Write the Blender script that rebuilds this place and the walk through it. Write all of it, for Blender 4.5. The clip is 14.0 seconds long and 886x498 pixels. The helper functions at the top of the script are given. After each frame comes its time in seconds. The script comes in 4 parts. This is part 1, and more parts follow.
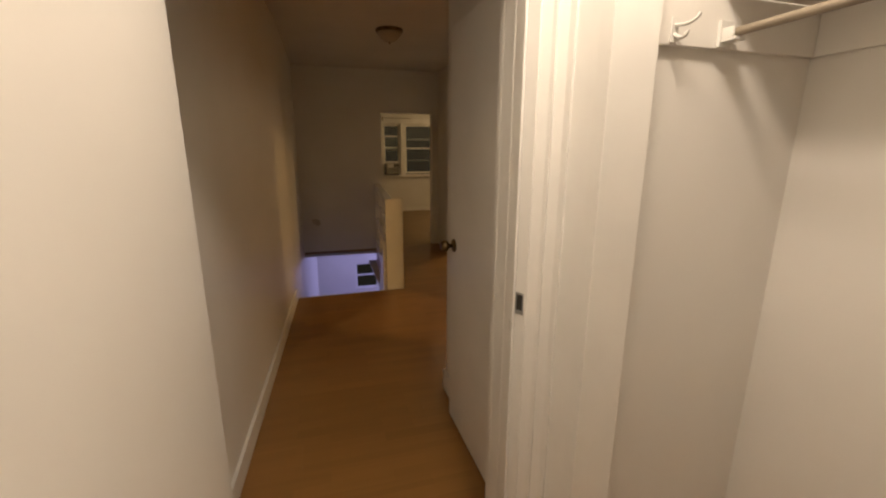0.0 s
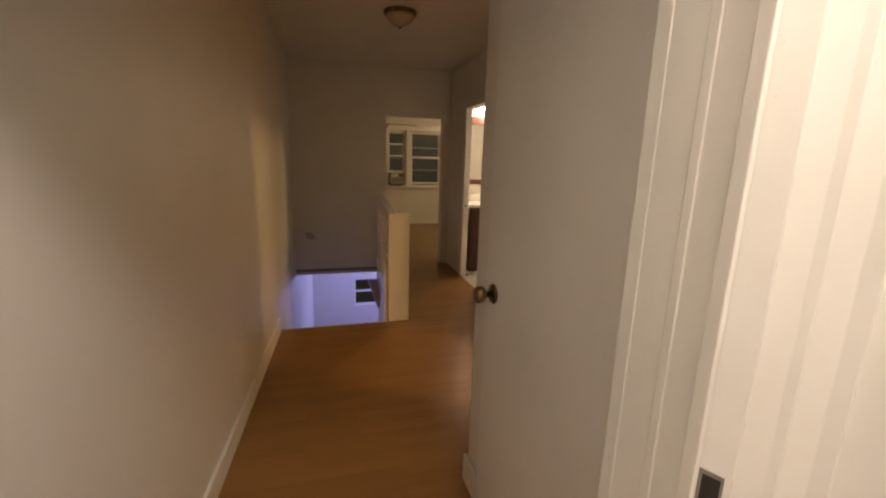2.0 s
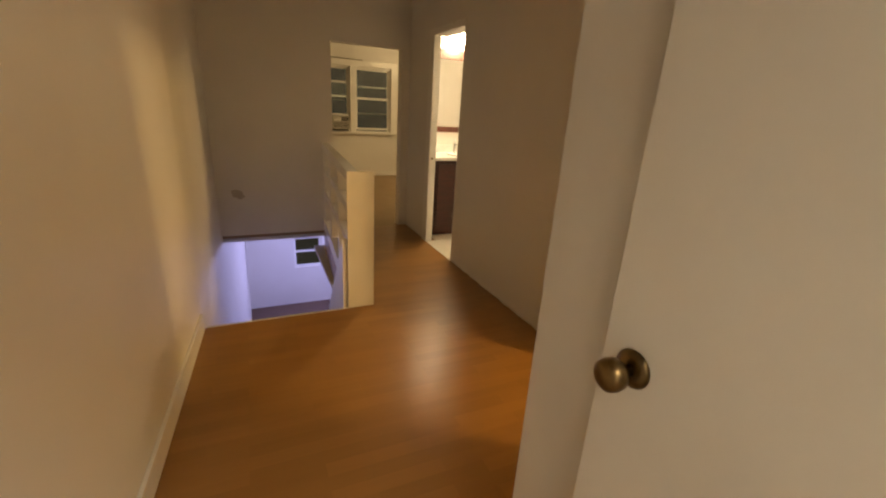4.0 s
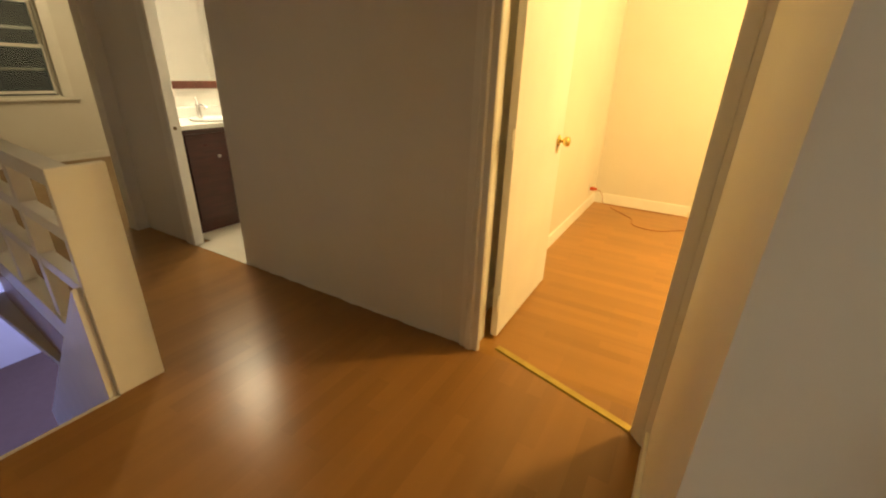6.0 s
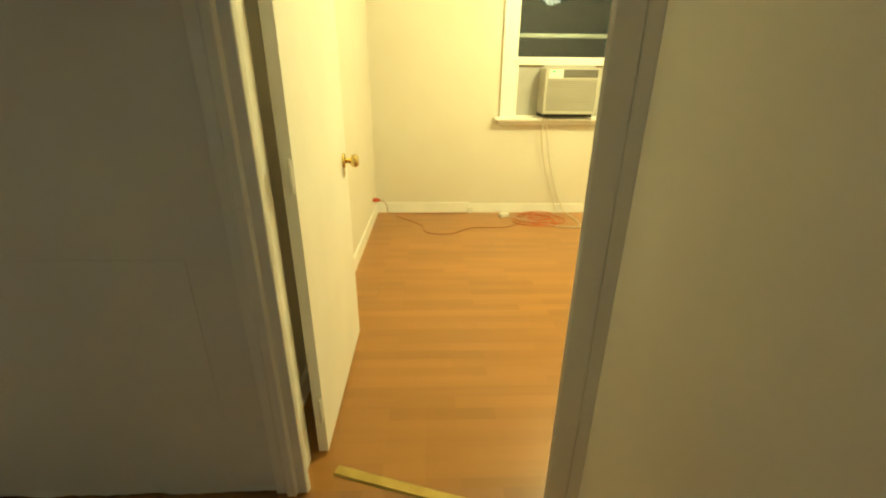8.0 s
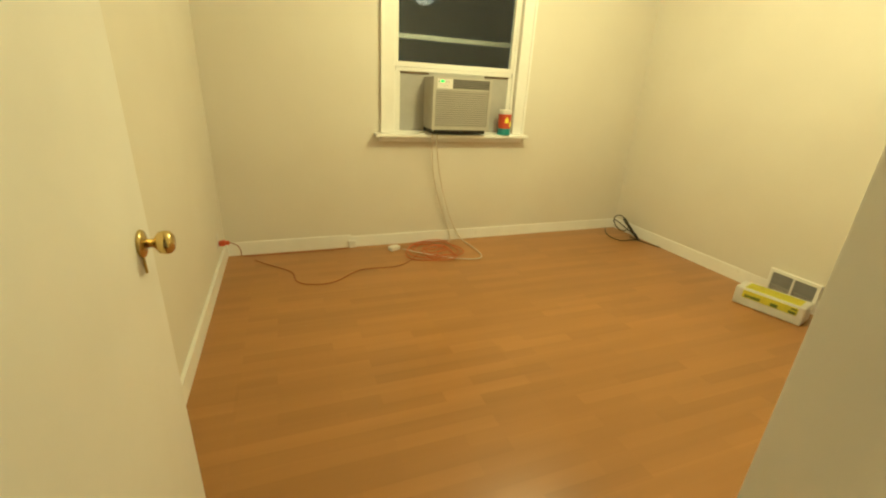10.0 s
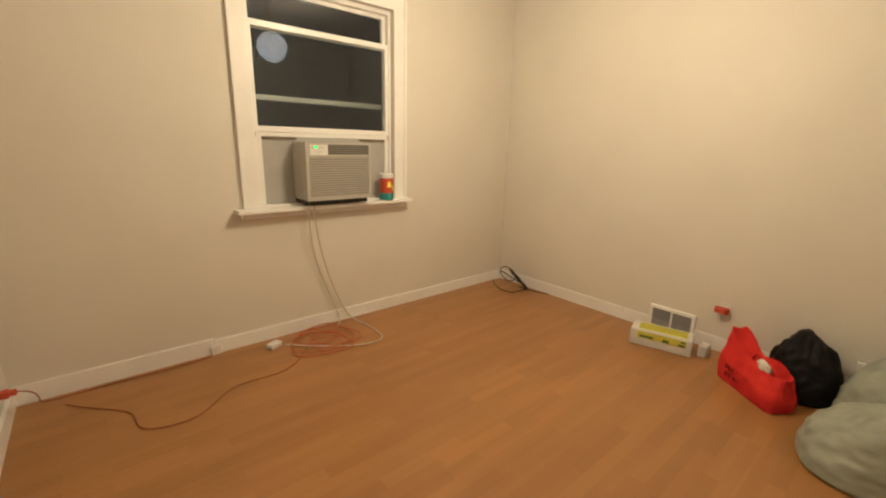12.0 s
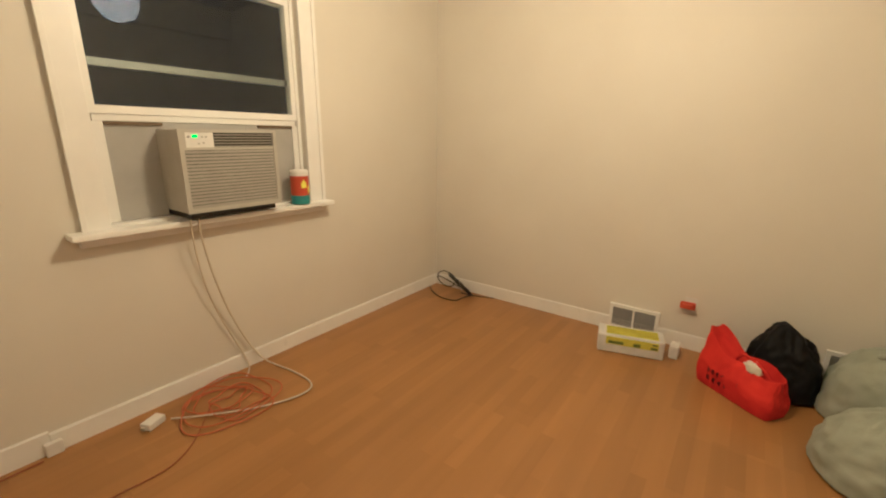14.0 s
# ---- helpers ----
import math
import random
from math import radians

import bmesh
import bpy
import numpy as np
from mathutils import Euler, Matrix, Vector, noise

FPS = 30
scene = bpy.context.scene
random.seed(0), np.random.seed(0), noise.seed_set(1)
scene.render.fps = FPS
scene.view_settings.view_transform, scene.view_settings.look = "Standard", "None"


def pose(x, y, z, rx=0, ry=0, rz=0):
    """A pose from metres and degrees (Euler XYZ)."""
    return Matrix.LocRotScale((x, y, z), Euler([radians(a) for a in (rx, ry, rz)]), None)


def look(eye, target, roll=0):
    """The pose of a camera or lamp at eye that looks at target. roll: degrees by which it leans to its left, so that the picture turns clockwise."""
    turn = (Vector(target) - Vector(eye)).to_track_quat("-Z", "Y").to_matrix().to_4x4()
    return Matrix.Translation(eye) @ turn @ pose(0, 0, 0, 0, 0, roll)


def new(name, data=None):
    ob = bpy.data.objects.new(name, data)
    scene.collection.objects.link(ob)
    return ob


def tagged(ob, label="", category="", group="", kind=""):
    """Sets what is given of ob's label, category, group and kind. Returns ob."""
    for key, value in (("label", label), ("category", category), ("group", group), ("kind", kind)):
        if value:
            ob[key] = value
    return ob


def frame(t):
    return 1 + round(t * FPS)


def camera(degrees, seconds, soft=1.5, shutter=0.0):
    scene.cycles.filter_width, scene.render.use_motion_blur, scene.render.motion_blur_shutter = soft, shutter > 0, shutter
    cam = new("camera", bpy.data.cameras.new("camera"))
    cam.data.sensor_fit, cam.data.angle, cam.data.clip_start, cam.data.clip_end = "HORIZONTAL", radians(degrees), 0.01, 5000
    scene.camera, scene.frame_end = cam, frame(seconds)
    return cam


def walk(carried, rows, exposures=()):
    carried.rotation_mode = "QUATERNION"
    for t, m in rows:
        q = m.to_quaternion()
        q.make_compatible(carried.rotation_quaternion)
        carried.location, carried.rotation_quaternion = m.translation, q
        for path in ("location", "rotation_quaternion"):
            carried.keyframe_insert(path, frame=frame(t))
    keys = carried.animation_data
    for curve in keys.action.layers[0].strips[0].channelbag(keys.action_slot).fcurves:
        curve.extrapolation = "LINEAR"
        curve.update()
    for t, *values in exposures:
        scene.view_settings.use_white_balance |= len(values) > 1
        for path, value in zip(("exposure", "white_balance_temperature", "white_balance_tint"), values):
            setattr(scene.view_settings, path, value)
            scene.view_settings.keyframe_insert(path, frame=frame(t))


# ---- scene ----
cam = camera(93.4, 14.0, 2.1)
PATH = [
    (0, (0.462, 0.7, 1.421), (1.008, 2.566, 0.953), 0.2),
    (0.5, (0.424, 0.847, 1.423), (1.028, 2.71, 1.017), 0.4),
    (1, (0.431, 1.001, 1.4), (0.994, 2.871, 0.972), 0.2),
    (1.5, (0.509, 1.193, 1.397), (0.99, 3.091, 0.987), 1.6),
    (2, (0.548, 1.384, 1.38), (1.093, 3.262, 0.964), 1.7),
    (2.5, (0.529, 1.572, 1.385), (1.122, 3.417, 0.893), 0.8),
    (5, (0.536, 2.605, 1.31), (1.603, 4.139, 0.596), 5.3),
    (5.5, (0.536, 2.818, 1.296), (1.821, 4.152, 0.542), 4.4),
    (6, (0.561, 2.977, 1.266), (2.156, 3.9, 0.489), 1.9),
    (6.5, (0.71, 3.048, 1.255), (2.417, 3.711, 0.451), 1.9),
    (7, (0.884, 3.11, 1.268), (2.634, 3.628, 0.452), 2.5),
    (7.5, (0.995, 3.172, 1.247), (2.831, 3.393, 0.484), 2.6),
    (8, (1.151, 3.275, 1.253), (3.006, 3.21, 0.509), 0.5),
    (8.5, (1.303, 3.285, 1.241), (3.091, 2.967, 0.403), 1.3),
    (9, (1.529, 3.286, 1.238), (3.299, 2.838, 0.423), 1.9),
    (11.5, (2.329, 3.39, 1.39), (3.905, 2.289, 0.838), 2.8),
    (12, (2.413, 3.351, 1.379), (3.89, 2.093, 0.894), 1.4),
    (12.5, (2.495, 3.341, 1.372), (3.898, 1.992, 0.917), 1.4),
    (13, (2.661, 3.266, 1.366), (4.053, 1.908, 0.898), 1.8),
    (13.5, (2.829, 3.169, 1.364), (4.144, 1.747, 0.865), 2.1),
    (14, (3.024, 3.095, 1.36), (4.16, 1.535, 0.835), 0.7),
]
EXPOSURES = [
    (0.0, -0.50, 7100, 16), (1.5, -0.22, 6800, 17), (2.0, -0.10, 6700, 17), (2.6, 0.46, 7000, 12), (4.8, 0.60, 7200, 10),
    (5.6, 0.54, 6800, 8), (6.5, 0.58, 5800, -5), (7.5, 0.52, 4950, -20), (9.2, 0.06, 4600, -30), (11.3, -0.75, 4350, 18), (14.0, -0.75, 4350, 17),
]
walk(cam, [(t, look(eye, target, roll)) for t, eye, target, roll in PATH], EXPOSURES)

# ---- world and lights ----
world = bpy.data.worlds.new("night")
scene.world = world
world.use_nodes = True
world.node_tree.nodes["Background"].inputs["Color"].default_value = (0.016, 0.015, 0.011, 1)
world.node_tree.nodes["Background"].inputs["Strength"].default_value = 1.0


def bulb(name, place, watts, colour, radius=0.06):
    data = bpy.data.lights.new(name, "POINT")
    data.energy, data.color, data.shadow_soft_size = watts, colour, radius
    ob = new(name, data)
    ob.location = place
    return ob


bulb("closet_bulb", (0.92, 1.22, 2.37), 46, (1.0, 0.90, 0.77), 0.09)
bulb("lower_bulb", (2.2, 8.8, -0.45), 88, (0.40, 0.42, 1.0), 0.1)
bulb("far_bulb", (3.6, 8.2, 2.2), 26, (1.0, 0.74, 0.40), 0.1)
bulb("bath_bulb", (2.75, 6.45, 2.02), 35, (1.0, 0.80, 0.53), 0.08)
BEDROOM_LIGHT, BEDROOM_COLOUR = 9.0, (1.0, 0.63, 0.22)
bulb("bedroom_bulb", (3.75, 1.76, 2.28), 132, BEDROOM_COLOUR, 0.10)

# ---- materials ----


def material(name, colour, rough=0.5, metal=0.0, second=None, scale=6.0, bump=0.0, bump_scale=120.0, vary=0.0, stretch=(1, 1, 1)):
    """Principled material with two scales of tone and fine relief."""
    m = bpy.data.materials.new(name)
    m.use_nodes = True
    nt = m.node_tree
    n, l = nt.nodes, nt.links
    p = n["Principled BSDF"]
    p.inputs["Roughness"].default_value, p.inputs["Metallic"].default_value = rough, metal
    tc = n.new("ShaderNodeTexCoord")
    mp = n.new("ShaderNodeMapping")
    mp.inputs["Scale"].default_value = stretch
    l.new(tc.outputs["Object"], mp.inputs["Vector"])
    big = n.new("ShaderNodeTexNoise")
    big.inputs["Scale"].default_value, big.inputs["Detail"].default_value = scale, 5
    fine = n.new("ShaderNodeTexNoise")
    fine.inputs["Scale"].default_value, fine.inputs["Detail"].default_value = bump_scale, 3
    for t in (big, fine):
        l.new(mp.outputs["Vector"], t.inputs["Vector"])
    ramp = n.new("ShaderNodeValToRGB")
    ramp.color_ramp.elements[0].position, ramp.color_ramp.elements[1].position = 0.35, 0.68
    ramp.color_ramp.elements[0].color = (*colour, 1)
    ramp.color_ramp.elements[1].color = (*(second or tuple(c * 0.94 for c in colour)), 1)
    l.new(big.outputs["Fac"], ramp.inputs["Fac"])
    out = ramp.outputs["Color"]
    if vary:
        info = n.new("ShaderNodeObjectInfo")
        span = n.new("ShaderNodeMapRange")
        span.inputs["To Min"].default_value, span.inputs["To Max"].default_value = 1 - vary, 1 + vary
        l.new(info.outputs["Random"], span.inputs["Value"])
        hsv = n.new("ShaderNodeHueSaturation")
        l.new(span.outputs["Result"], hsv.inputs["Value"])
        l.new(out, hsv.inputs["Color"])
        out = hsv.outputs["Color"]
    l.new(out, p.inputs["Base Color"])
    rr = n.new("ShaderNodeMapRange")
    rr.inputs["To Min"].default_value, rr.inputs["To Max"].default_value = max(0.02, rough - 0.06), min(1, rough + 0.06)
    l.new(big.outputs["Fac"], rr.inputs["Value"])
    l.new(rr.outputs["Result"], p.inputs["Roughness"])
    if bump:
        b = n.new("ShaderNodeBump")
        b.inputs["Strength"].default_value, b.inputs["Distance"].default_value = bump, 0.002
        l.new(fine.outputs["Fac"], b.inputs["Height"])
        l.new(b.outputs["Normal"], p.inputs["Normal"])
    return m


def glowing(name, colour, strength):
    m = bpy.data.materials.new(name)
    m.use_nodes = True
    p = m.node_tree.nodes["Principled BSDF"]
    p.inputs["Base Color"].default_value = (*colour, 1)
    p.inputs["Emission Color"].default_value, p.inputs["Emission Strength"].default_value = (*colour, 1), strength
    return m


def glazing(name, tint=(0.9, 0.95, 0.92)):
    m = bpy.data.materials.new(name)
    m.use_nodes = True
    p = m.node_tree.nodes["Principled BSDF"]
    p.inputs["Base Color"].default_value = (*tint, 1)
    p.inputs["Roughness"].default_value, p.inputs["Transmission Weight"].default_value, p.inputs["IOR"].default_value = 0.0, 1.0, 1.45
    return m


def laminate(name, base, along):
    """Three-strip laminate boards: grain and strip blocks along one axis."""
    m = bpy.data.materials.new(name)
    m.use_nodes = True
    nt = m.node_tree
    n, l = nt.nodes, nt.links
    p = n["Principled BSDF"]
    tc = n.new("ShaderNodeTexCoord")
    mp = n.new("ShaderNodeMapping")
    mp.inputs["Rotation"].default_value = (0, 0, radians(90) if along == "y" else 0)
    l.new(tc.outputs["Generated"], mp.inputs["Vector"])
    geo = n.new("ShaderNodeNewGeometry")
    mq = n.new("ShaderNodeMapping")
    mq.inputs["Rotation"].default_value = (0, 0, radians(90) if along == "y" else 0)
    l.new(geo.outputs["Position"], mq.inputs["Vector"])
    strips = n.new("ShaderNodeTexBrick")
    strips.offset, strips.offset_frequency = 0.37, 2
    strips.inputs["Scale"].default_value = 1.0
    strips.inputs["Brick Width"].default_value, strips.inputs["Row Height"].default_value = 0.43, 0.066
    strips.inputs["Mortar Size"].default_value, strips.inputs["Bias"].default_value = 0.0, 0.0
    strips.inputs["Color1"].default_value = (*[c * 1.09 for c in base], 1)
    strips.inputs["Color2"].default_value = (*[c * 0.92 for c in base], 1)
    strips.inputs["Mortar"].default_value = (*[c * 0.86 for c in base], 1)
    l.new(mq.outputs["Vector"], strips.inputs["Vector"])
    ms = n.new("ShaderNodeMapping")
    ms.inputs["Scale"].default_value = (0.8, 12, 1)
    l.new(mq.outputs["Vector"], ms.inputs["Vector"])
    grain = n.new("ShaderNodeTexNoise")
    grain.inputs["Scale"].default_value, grain.inputs["Detail"].default_value, grain.inputs["Roughness"].default_value = 1.3, 1.6, 0.5
    l.new(ms.outputs["Vector"], grain.inputs["Vector"])
    gr = n.new("ShaderNodeMapRange")
    gr.inputs["From Min"].default_value, gr.inputs["From Max"].default_value = 0.3, 0.7
    gr.inputs["To Min"].default_value, gr.inputs["To Max"].default_value = 0.95, 1.05
    l.new(grain.outputs["Fac"], gr.inputs["Value"])
    info = n.new("ShaderNodeObjectInfo")
    iv = n.new("ShaderNodeMapRange")
    iv.inputs["To Min"].default_value, iv.inputs["To Max"].default_value = 0.955, 1.045
    l.new(info.outputs["Random"], iv.inputs["Value"])
    mul = n.new("ShaderNodeMath")
    mul.operation = "MULTIPLY"
    l.new(gr.outputs["Result"], mul.inputs[0])
    l.new(iv.outputs["Result"], mul.inputs[1])
    hsv = n.new("ShaderNodeHueSaturation")
    l.new(mul.outputs["Value"], hsv.inputs["Value"])
    l.new(strips.outputs["Color"], hsv.inputs["Color"])
    l.new(hsv.outputs["Color"], p.inputs["Base Color"])
    smear = n.new("ShaderNodeTexNoise")
    smear.inputs["Scale"].default_value, smear.inputs["Detail"].default_value = 0.9, 0
    l.new(geo.outputs["Position"], smear.inputs["Vector"])
    rr = n.new("ShaderNodeMapRange")
    rr.inputs["To Min"].default_value, rr.inputs["To Max"].default_value = 0.285, 0.31
    l.new(smear.outputs["Fac"], rr.inputs["Value"])
    l.new(rr.outputs["Result"], p.inputs["Roughness"])
    p.inputs["Specular IOR Level"].default_value = 0.42
    return m


PAINT = material("wall_paint", (0.80, 0.78, 0.735), 0.5, second=(0.765, 0.74, 0.69), scale=1.7, bump=0.12, bump_scale=160)
CREAM = material("bedroom_cream_paint", (0.72, 0.685, 0.595), 0.55, second=(0.69, 0.652, 0.562), scale=1.7, bump=0.12, bump_scale=160)
CEILING = material("ceiling_paint", (0.76, 0.73, 0.67), 0.8, scale=2.0, bump=0.15, bump_scale=90)
TRIM = material("trim_gloss_paint", (0.87, 0.855, 0.81), 0.3, scale=5, bump=0.06, bump_scale=60)
DOOR = material("door_paint", (0.83, 0.815, 0.775), 0.36, scale=3, bump=0.05, bump_scale=70)
BRASS = material("polished_brass", (0.70, 0.55, 0.19), 0.2, 1.0, scale=20)
BRONZE = material("aged_brass", (0.24, 0.17, 0.08), 0.32, 1.0, second=(0.12, 0.09, 0.05), scale=25)
STEEL = material("steel", (0.5, 0.5, 0.5), 0.35, 1.0, scale=30)
GLASS = glazing("window_glass")
HALL_FLOOR = laminate("hall_laminate", (0.30, 0.150, 0.044), "x")
BED_FLOOR = laminate("bedroom_laminate", (0.338, 0.167, 0.036), "y")
FAR_FLOOR = material("far_room_floor", (0.30, 0.20, 0.10), 0.5, scale=4)
BATH_TILE = material("bath_floor_tile", (0.62, 0.58, 0.50), 0.35, scale=5)
LOW_FLOOR = material("lower_carpet", (0.14, 0.085, 0.06), 0.9, scale=12, bump=0.5, bump_scale=200)
STRIP = material("brass_threshold_paint", (0.52, 0.39, 0.085), 0.42, 0.3, second=(0.42, 0.31, 0.06), scale=14)

VANITY = material("dark_cherry_wood", (0.060, 0.012, 0.010), 0.3, second=(0.035, 0.008, 0.007), scale=5, stretch=(1, 1, 8))
FRAME_WOOD = material("brown_frame_wood", (0.11, 0.034, 0.022), 0.35, second=(0.075, 0.023, 0.015), scale=6, stretch=(8, 1, 1))
CERAMIC = material("white_ceramic", (0.82, 0.81, 0.78), 0.12, scale=3)
MIRROR = material("mirror_silver", (0.9, 0.9, 0.9), 0.03, 1.0, second=(0.88, 0.88, 0.88))
AC_CASE = material("air_conditioner_plastic", (0.47, 0.45, 0.39), 0.45, second=(0.43, 0.41, 0.35), scale=9, bump=0.08)
AC_GRILLE = material("air_conditioner_grille", (0.38, 0.36, 0.31), 0.5, scale=12)
DARK = material("dark_plastic", (0.03, 0.028, 0.024), 0.5, scale=20)
PANEL = material("grey_vinyl_panel", (0.42, 0.41, 0.38), 0.55, second=(0.38, 0.37, 0.34), scale=8)
ALU = material("storm_window_aluminium", (0.17, 0.175, 0.17), 0.45, 0.5, scale=15)
ORANGE = material("orange_vinyl", (0.52, 0.075, 0.014), 0.42, scale=20)
CORD_BROWN = material("orange_brown_cord", (0.28, 0.075, 0.022), 0.5, scale=25)
CORD_ORANGE = material("orange_cord", (0.50, 0.125, 0.022), 0.5, scale=25)
CORD_WHITE = material("cream_cord", (0.62, 0.55, 0.42), 0.5, scale=25)
CORD_BLACK = material("black_cord", (0.018, 0.018, 0.020), 0.45, scale=25)
WHITE = material("white_plastic", (0.76, 0.74, 0.69), 0.4, scale=10)
TEAL = material("teal_print", (0.05, 0.27, 0.27), 0.45, scale=20)
YELLOW = material("yellow_card", (0.93, 0.88, 0.012), 0.5, second=(0.84, 0.78, 0.02), scale=30)
CARD_GREEN = material("green_print", (0.16, 0.22, 0.03), 0.5, scale=20)
RED_BAG = material("red_woven_plastic", (0.62, 0.036, 0.002), 0.62, second=(0.50, 0.022, 0.002), scale=7, bump=0.35, bump_scale=45)
RED_BAG.node_tree.nodes["Principled BSDF"].inputs["Specular IOR Level"].default_value = 0.05
RED_DARK = material("dark_red_print", (0.20, 0.010, 0.008), 0.5, scale=20)
BLACK_BAG = material("black_bin_liner", (0.006, 0.006, 0.0065), 0.55, second=(0.010, 0.010, 0.011), scale=9, bump=0.3, bump_scale=18)
BLACK_BAG.node_tree.nodes["Principled BSDF"].inputs["Specular IOR Level"].default_value = 0.14
PAPER = material("white_paper", (0.72, 0.68, 0.58), 0.7, scale=12)
VENT_GREY = material("vent_louvre_grey", (0.30, 0.30, 0.30), 0.5, scale=20)
SMUDGE = material("grey_smudge", (0.60, 0.55, 0.47), 0.6, scale=14)
LAMP_OFF = material("frosted_lamp_glass", (0.52, 0.44, 0.32), 0.25, scale=16)
GREEN_LED = glowing("green_led", (0.01, 0.8, 0.03), 2.6)


def film_plastic(name, colour, clear):
    """Thin cloudy plastic that lets some light pass."""
    m = material(name, colour, 0.38, second=tuple(c * 0.82 for c in colour), scale=8, bump=0.7, bump_scale=26)
    p = m.node_tree.nodes["Principled BSDF"]
    p.inputs["Transmission Weight"].default_value, p.inputs["IOR"].default_value = clear, 1.08
    return m


GREEN_BAG = film_plastic("pale_green_film", (0.41, 0.44, 0.35), 0.12)
CLEAR = film_plastic("clear_film", (0.92, 0.91, 0.85), 0.30)

# ---- mesh helpers ----


def block(bm, x0, x1, y0, y1, z0, z1, m=None):
    v = [bm.verts.new((x, y, z)) for z in (z0, z1) for x, y in ((x0, y0), (x1, y0), (x1, y1), (x0, y1))]
    for f in ((3, 2, 1, 0), (4, 5, 6, 7), (0, 1, 5, 4), (1, 2, 6, 5), (2, 3, 7, 6), (3, 0, 4, 7)):
        bm.faces.new([v[i] for i in f])
    if m is not None:
        for a in v:
            a.co = m @ a.co
    return v


def prism(bm, outline, z0, z1):
    """An upright prism over an outline that runs anticlockwise."""
    lo = [bm.verts.new((x, y, z0)) for x, y in outline]
    hi = [bm.verts.new((x, y, z1)) for x, y in outline]
    bm.faces.new(lo[::-1])
    bm.faces.new(hi)
    for i in range(len(lo)):
        j = (i + 1) % len(lo)
        bm.faces.new((lo[i], lo[j], hi[j], hi[i]))


def lathe(bm, profile, m, steps=24):
    """Turns a profile of (radius, height) round z, then places it by m."""
    rings = []
    for r, z in profile:
        rings.append([bm.verts.new(m @ Vector((r * math.cos(a), r * math.sin(a), z))) for a in (2 * math.pi * i / steps for i in range(steps))])
    for a, b in zip(rings, rings[1:]):
        for i in range(steps):
            j = (i + 1) % steps
            bm.faces.new((a[i], a[j], b[j], b[i]))
    bm.faces.new(rings[0][::-1])
    bm.faces.new(rings[-1])


def link(name, bm, mat, parent=None, label="", bevel=0.0, smooth=False):
    if bevel:
        bmesh.ops.bevel(bm, geom=bm.edges[:], offset=bevel, segments=2, affect="EDGES", profile=0.6)
    bmesh.ops.recalc_face_normals(bm, faces=bm.faces[:])
    me = bpy.data.meshes.new(name)
    bm.to_mesh(me)
    bm.free()
    me.materials.append(mat)
    if smooth:
        me.polygons.foreach_set("use_smooth", [True] * len(me.polygons))
    ob = new(name, me)
    if parent is not None:
        ob.parent = parent
    if label:
        ob["label"] = label
    return ob


def part(name, bm, mat, parent, label="", bevel=0.0, smooth=False):
    return link(name, bm, mat, parent, label, bevel, smooth)


def boxes(name, mat, blocks, parent=None, label="", bevel=0.0):
    bm = bmesh.new()
    for b in blocks:
        block(bm, *b)
    return link(name, bm, mat, parent, label, bevel)


def structure(ob, label, category):
    return tagged(ob, label, category, kind="structure")


def base(name, place=(0, 0, 0)):
    ob = new(name)
    ob.location = place
    return ob


def wire(name, points, radius, mat, parent=None, label="", steps=6):
    cu = bpy.data.curves.new(name, "CURVE")
    cu.dimensions, cu.bevel_depth, cu.bevel_resolution, cu.resolution_u = "3D", radius, 2, steps
    sp = cu.splines.new("NURBS")
    sp.points.add(len(points) - 1)
    for p, c in zip(sp.points, points):
        p.co = (*c, 1)
    sp.use_endpoint_u, sp.order_u = True, 4
    cu.materials.append(mat)
    src = bpy.data.objects.new(name, cu)
    me = bpy.data.meshes.new_from_object(src)
    bpy.data.objects.remove(src)
    ob = new(name, me)
    me.polygons.foreach_set("use_smooth", [True] * len(me.polygons))
    if parent is not None:
        ob.parent = parent
    if label:
        ob["label"] = label
    return ob


# ---- structure ----
H = 2.46           # ceiling height
LOW = -2.70        # floor of the level below
HB = 2.78          # ceiling height of the bedroom
HEAD = 1.96        # height of the door openings

SLAB = structure(boxes("floor", HALL_FLOOR, [
    (-0.2, 2.265, -0.9, 4.775, -0.22, -0.012), (1.20, 2.265, 4.775, 6.74, -0.22, -0.012)]), "brown wood laminate floor of the landing and closet", "floor")
bm = bmesh.new()
prism(bm, [(1.062, 4.7755), (1.1995, 4.7755), (1.1995, 6.739)], -0.22, -0.0003)
part("plank", bm, HALL_FLOOR, SLAB)
BED_SLAB = structure(boxes("floor_bedroom", BED_FLOOR, [(2.265, 5.30, 0.0, 3.83, -0.22, -0.012)]), "honey brown wood laminate floor of an empty bedroom", "floor")
structure(boxes("floor_far", FAR_FLOOR, [(-1.4, 4.4, 6.86, 10.28, -0.08, 0.0), (1.32, 2.06, 6.74, 6.86, -0.08, 0.0)]), "tan floor of the far room", "floor")
structure(boxes("floor_bath", BATH_TILE, [(2.265, 4.3, 4.3, 6.74, -0.22, -0.006)]), "pale tiled bathroom floor", "floor")
structure(boxes("floor_lower", LOW_FLOOR, [(-2.2, 4.4, 6.0, 10.55, LOW - 0.2, LOW)]), "dark brown floor of the room downstairs", "floor")
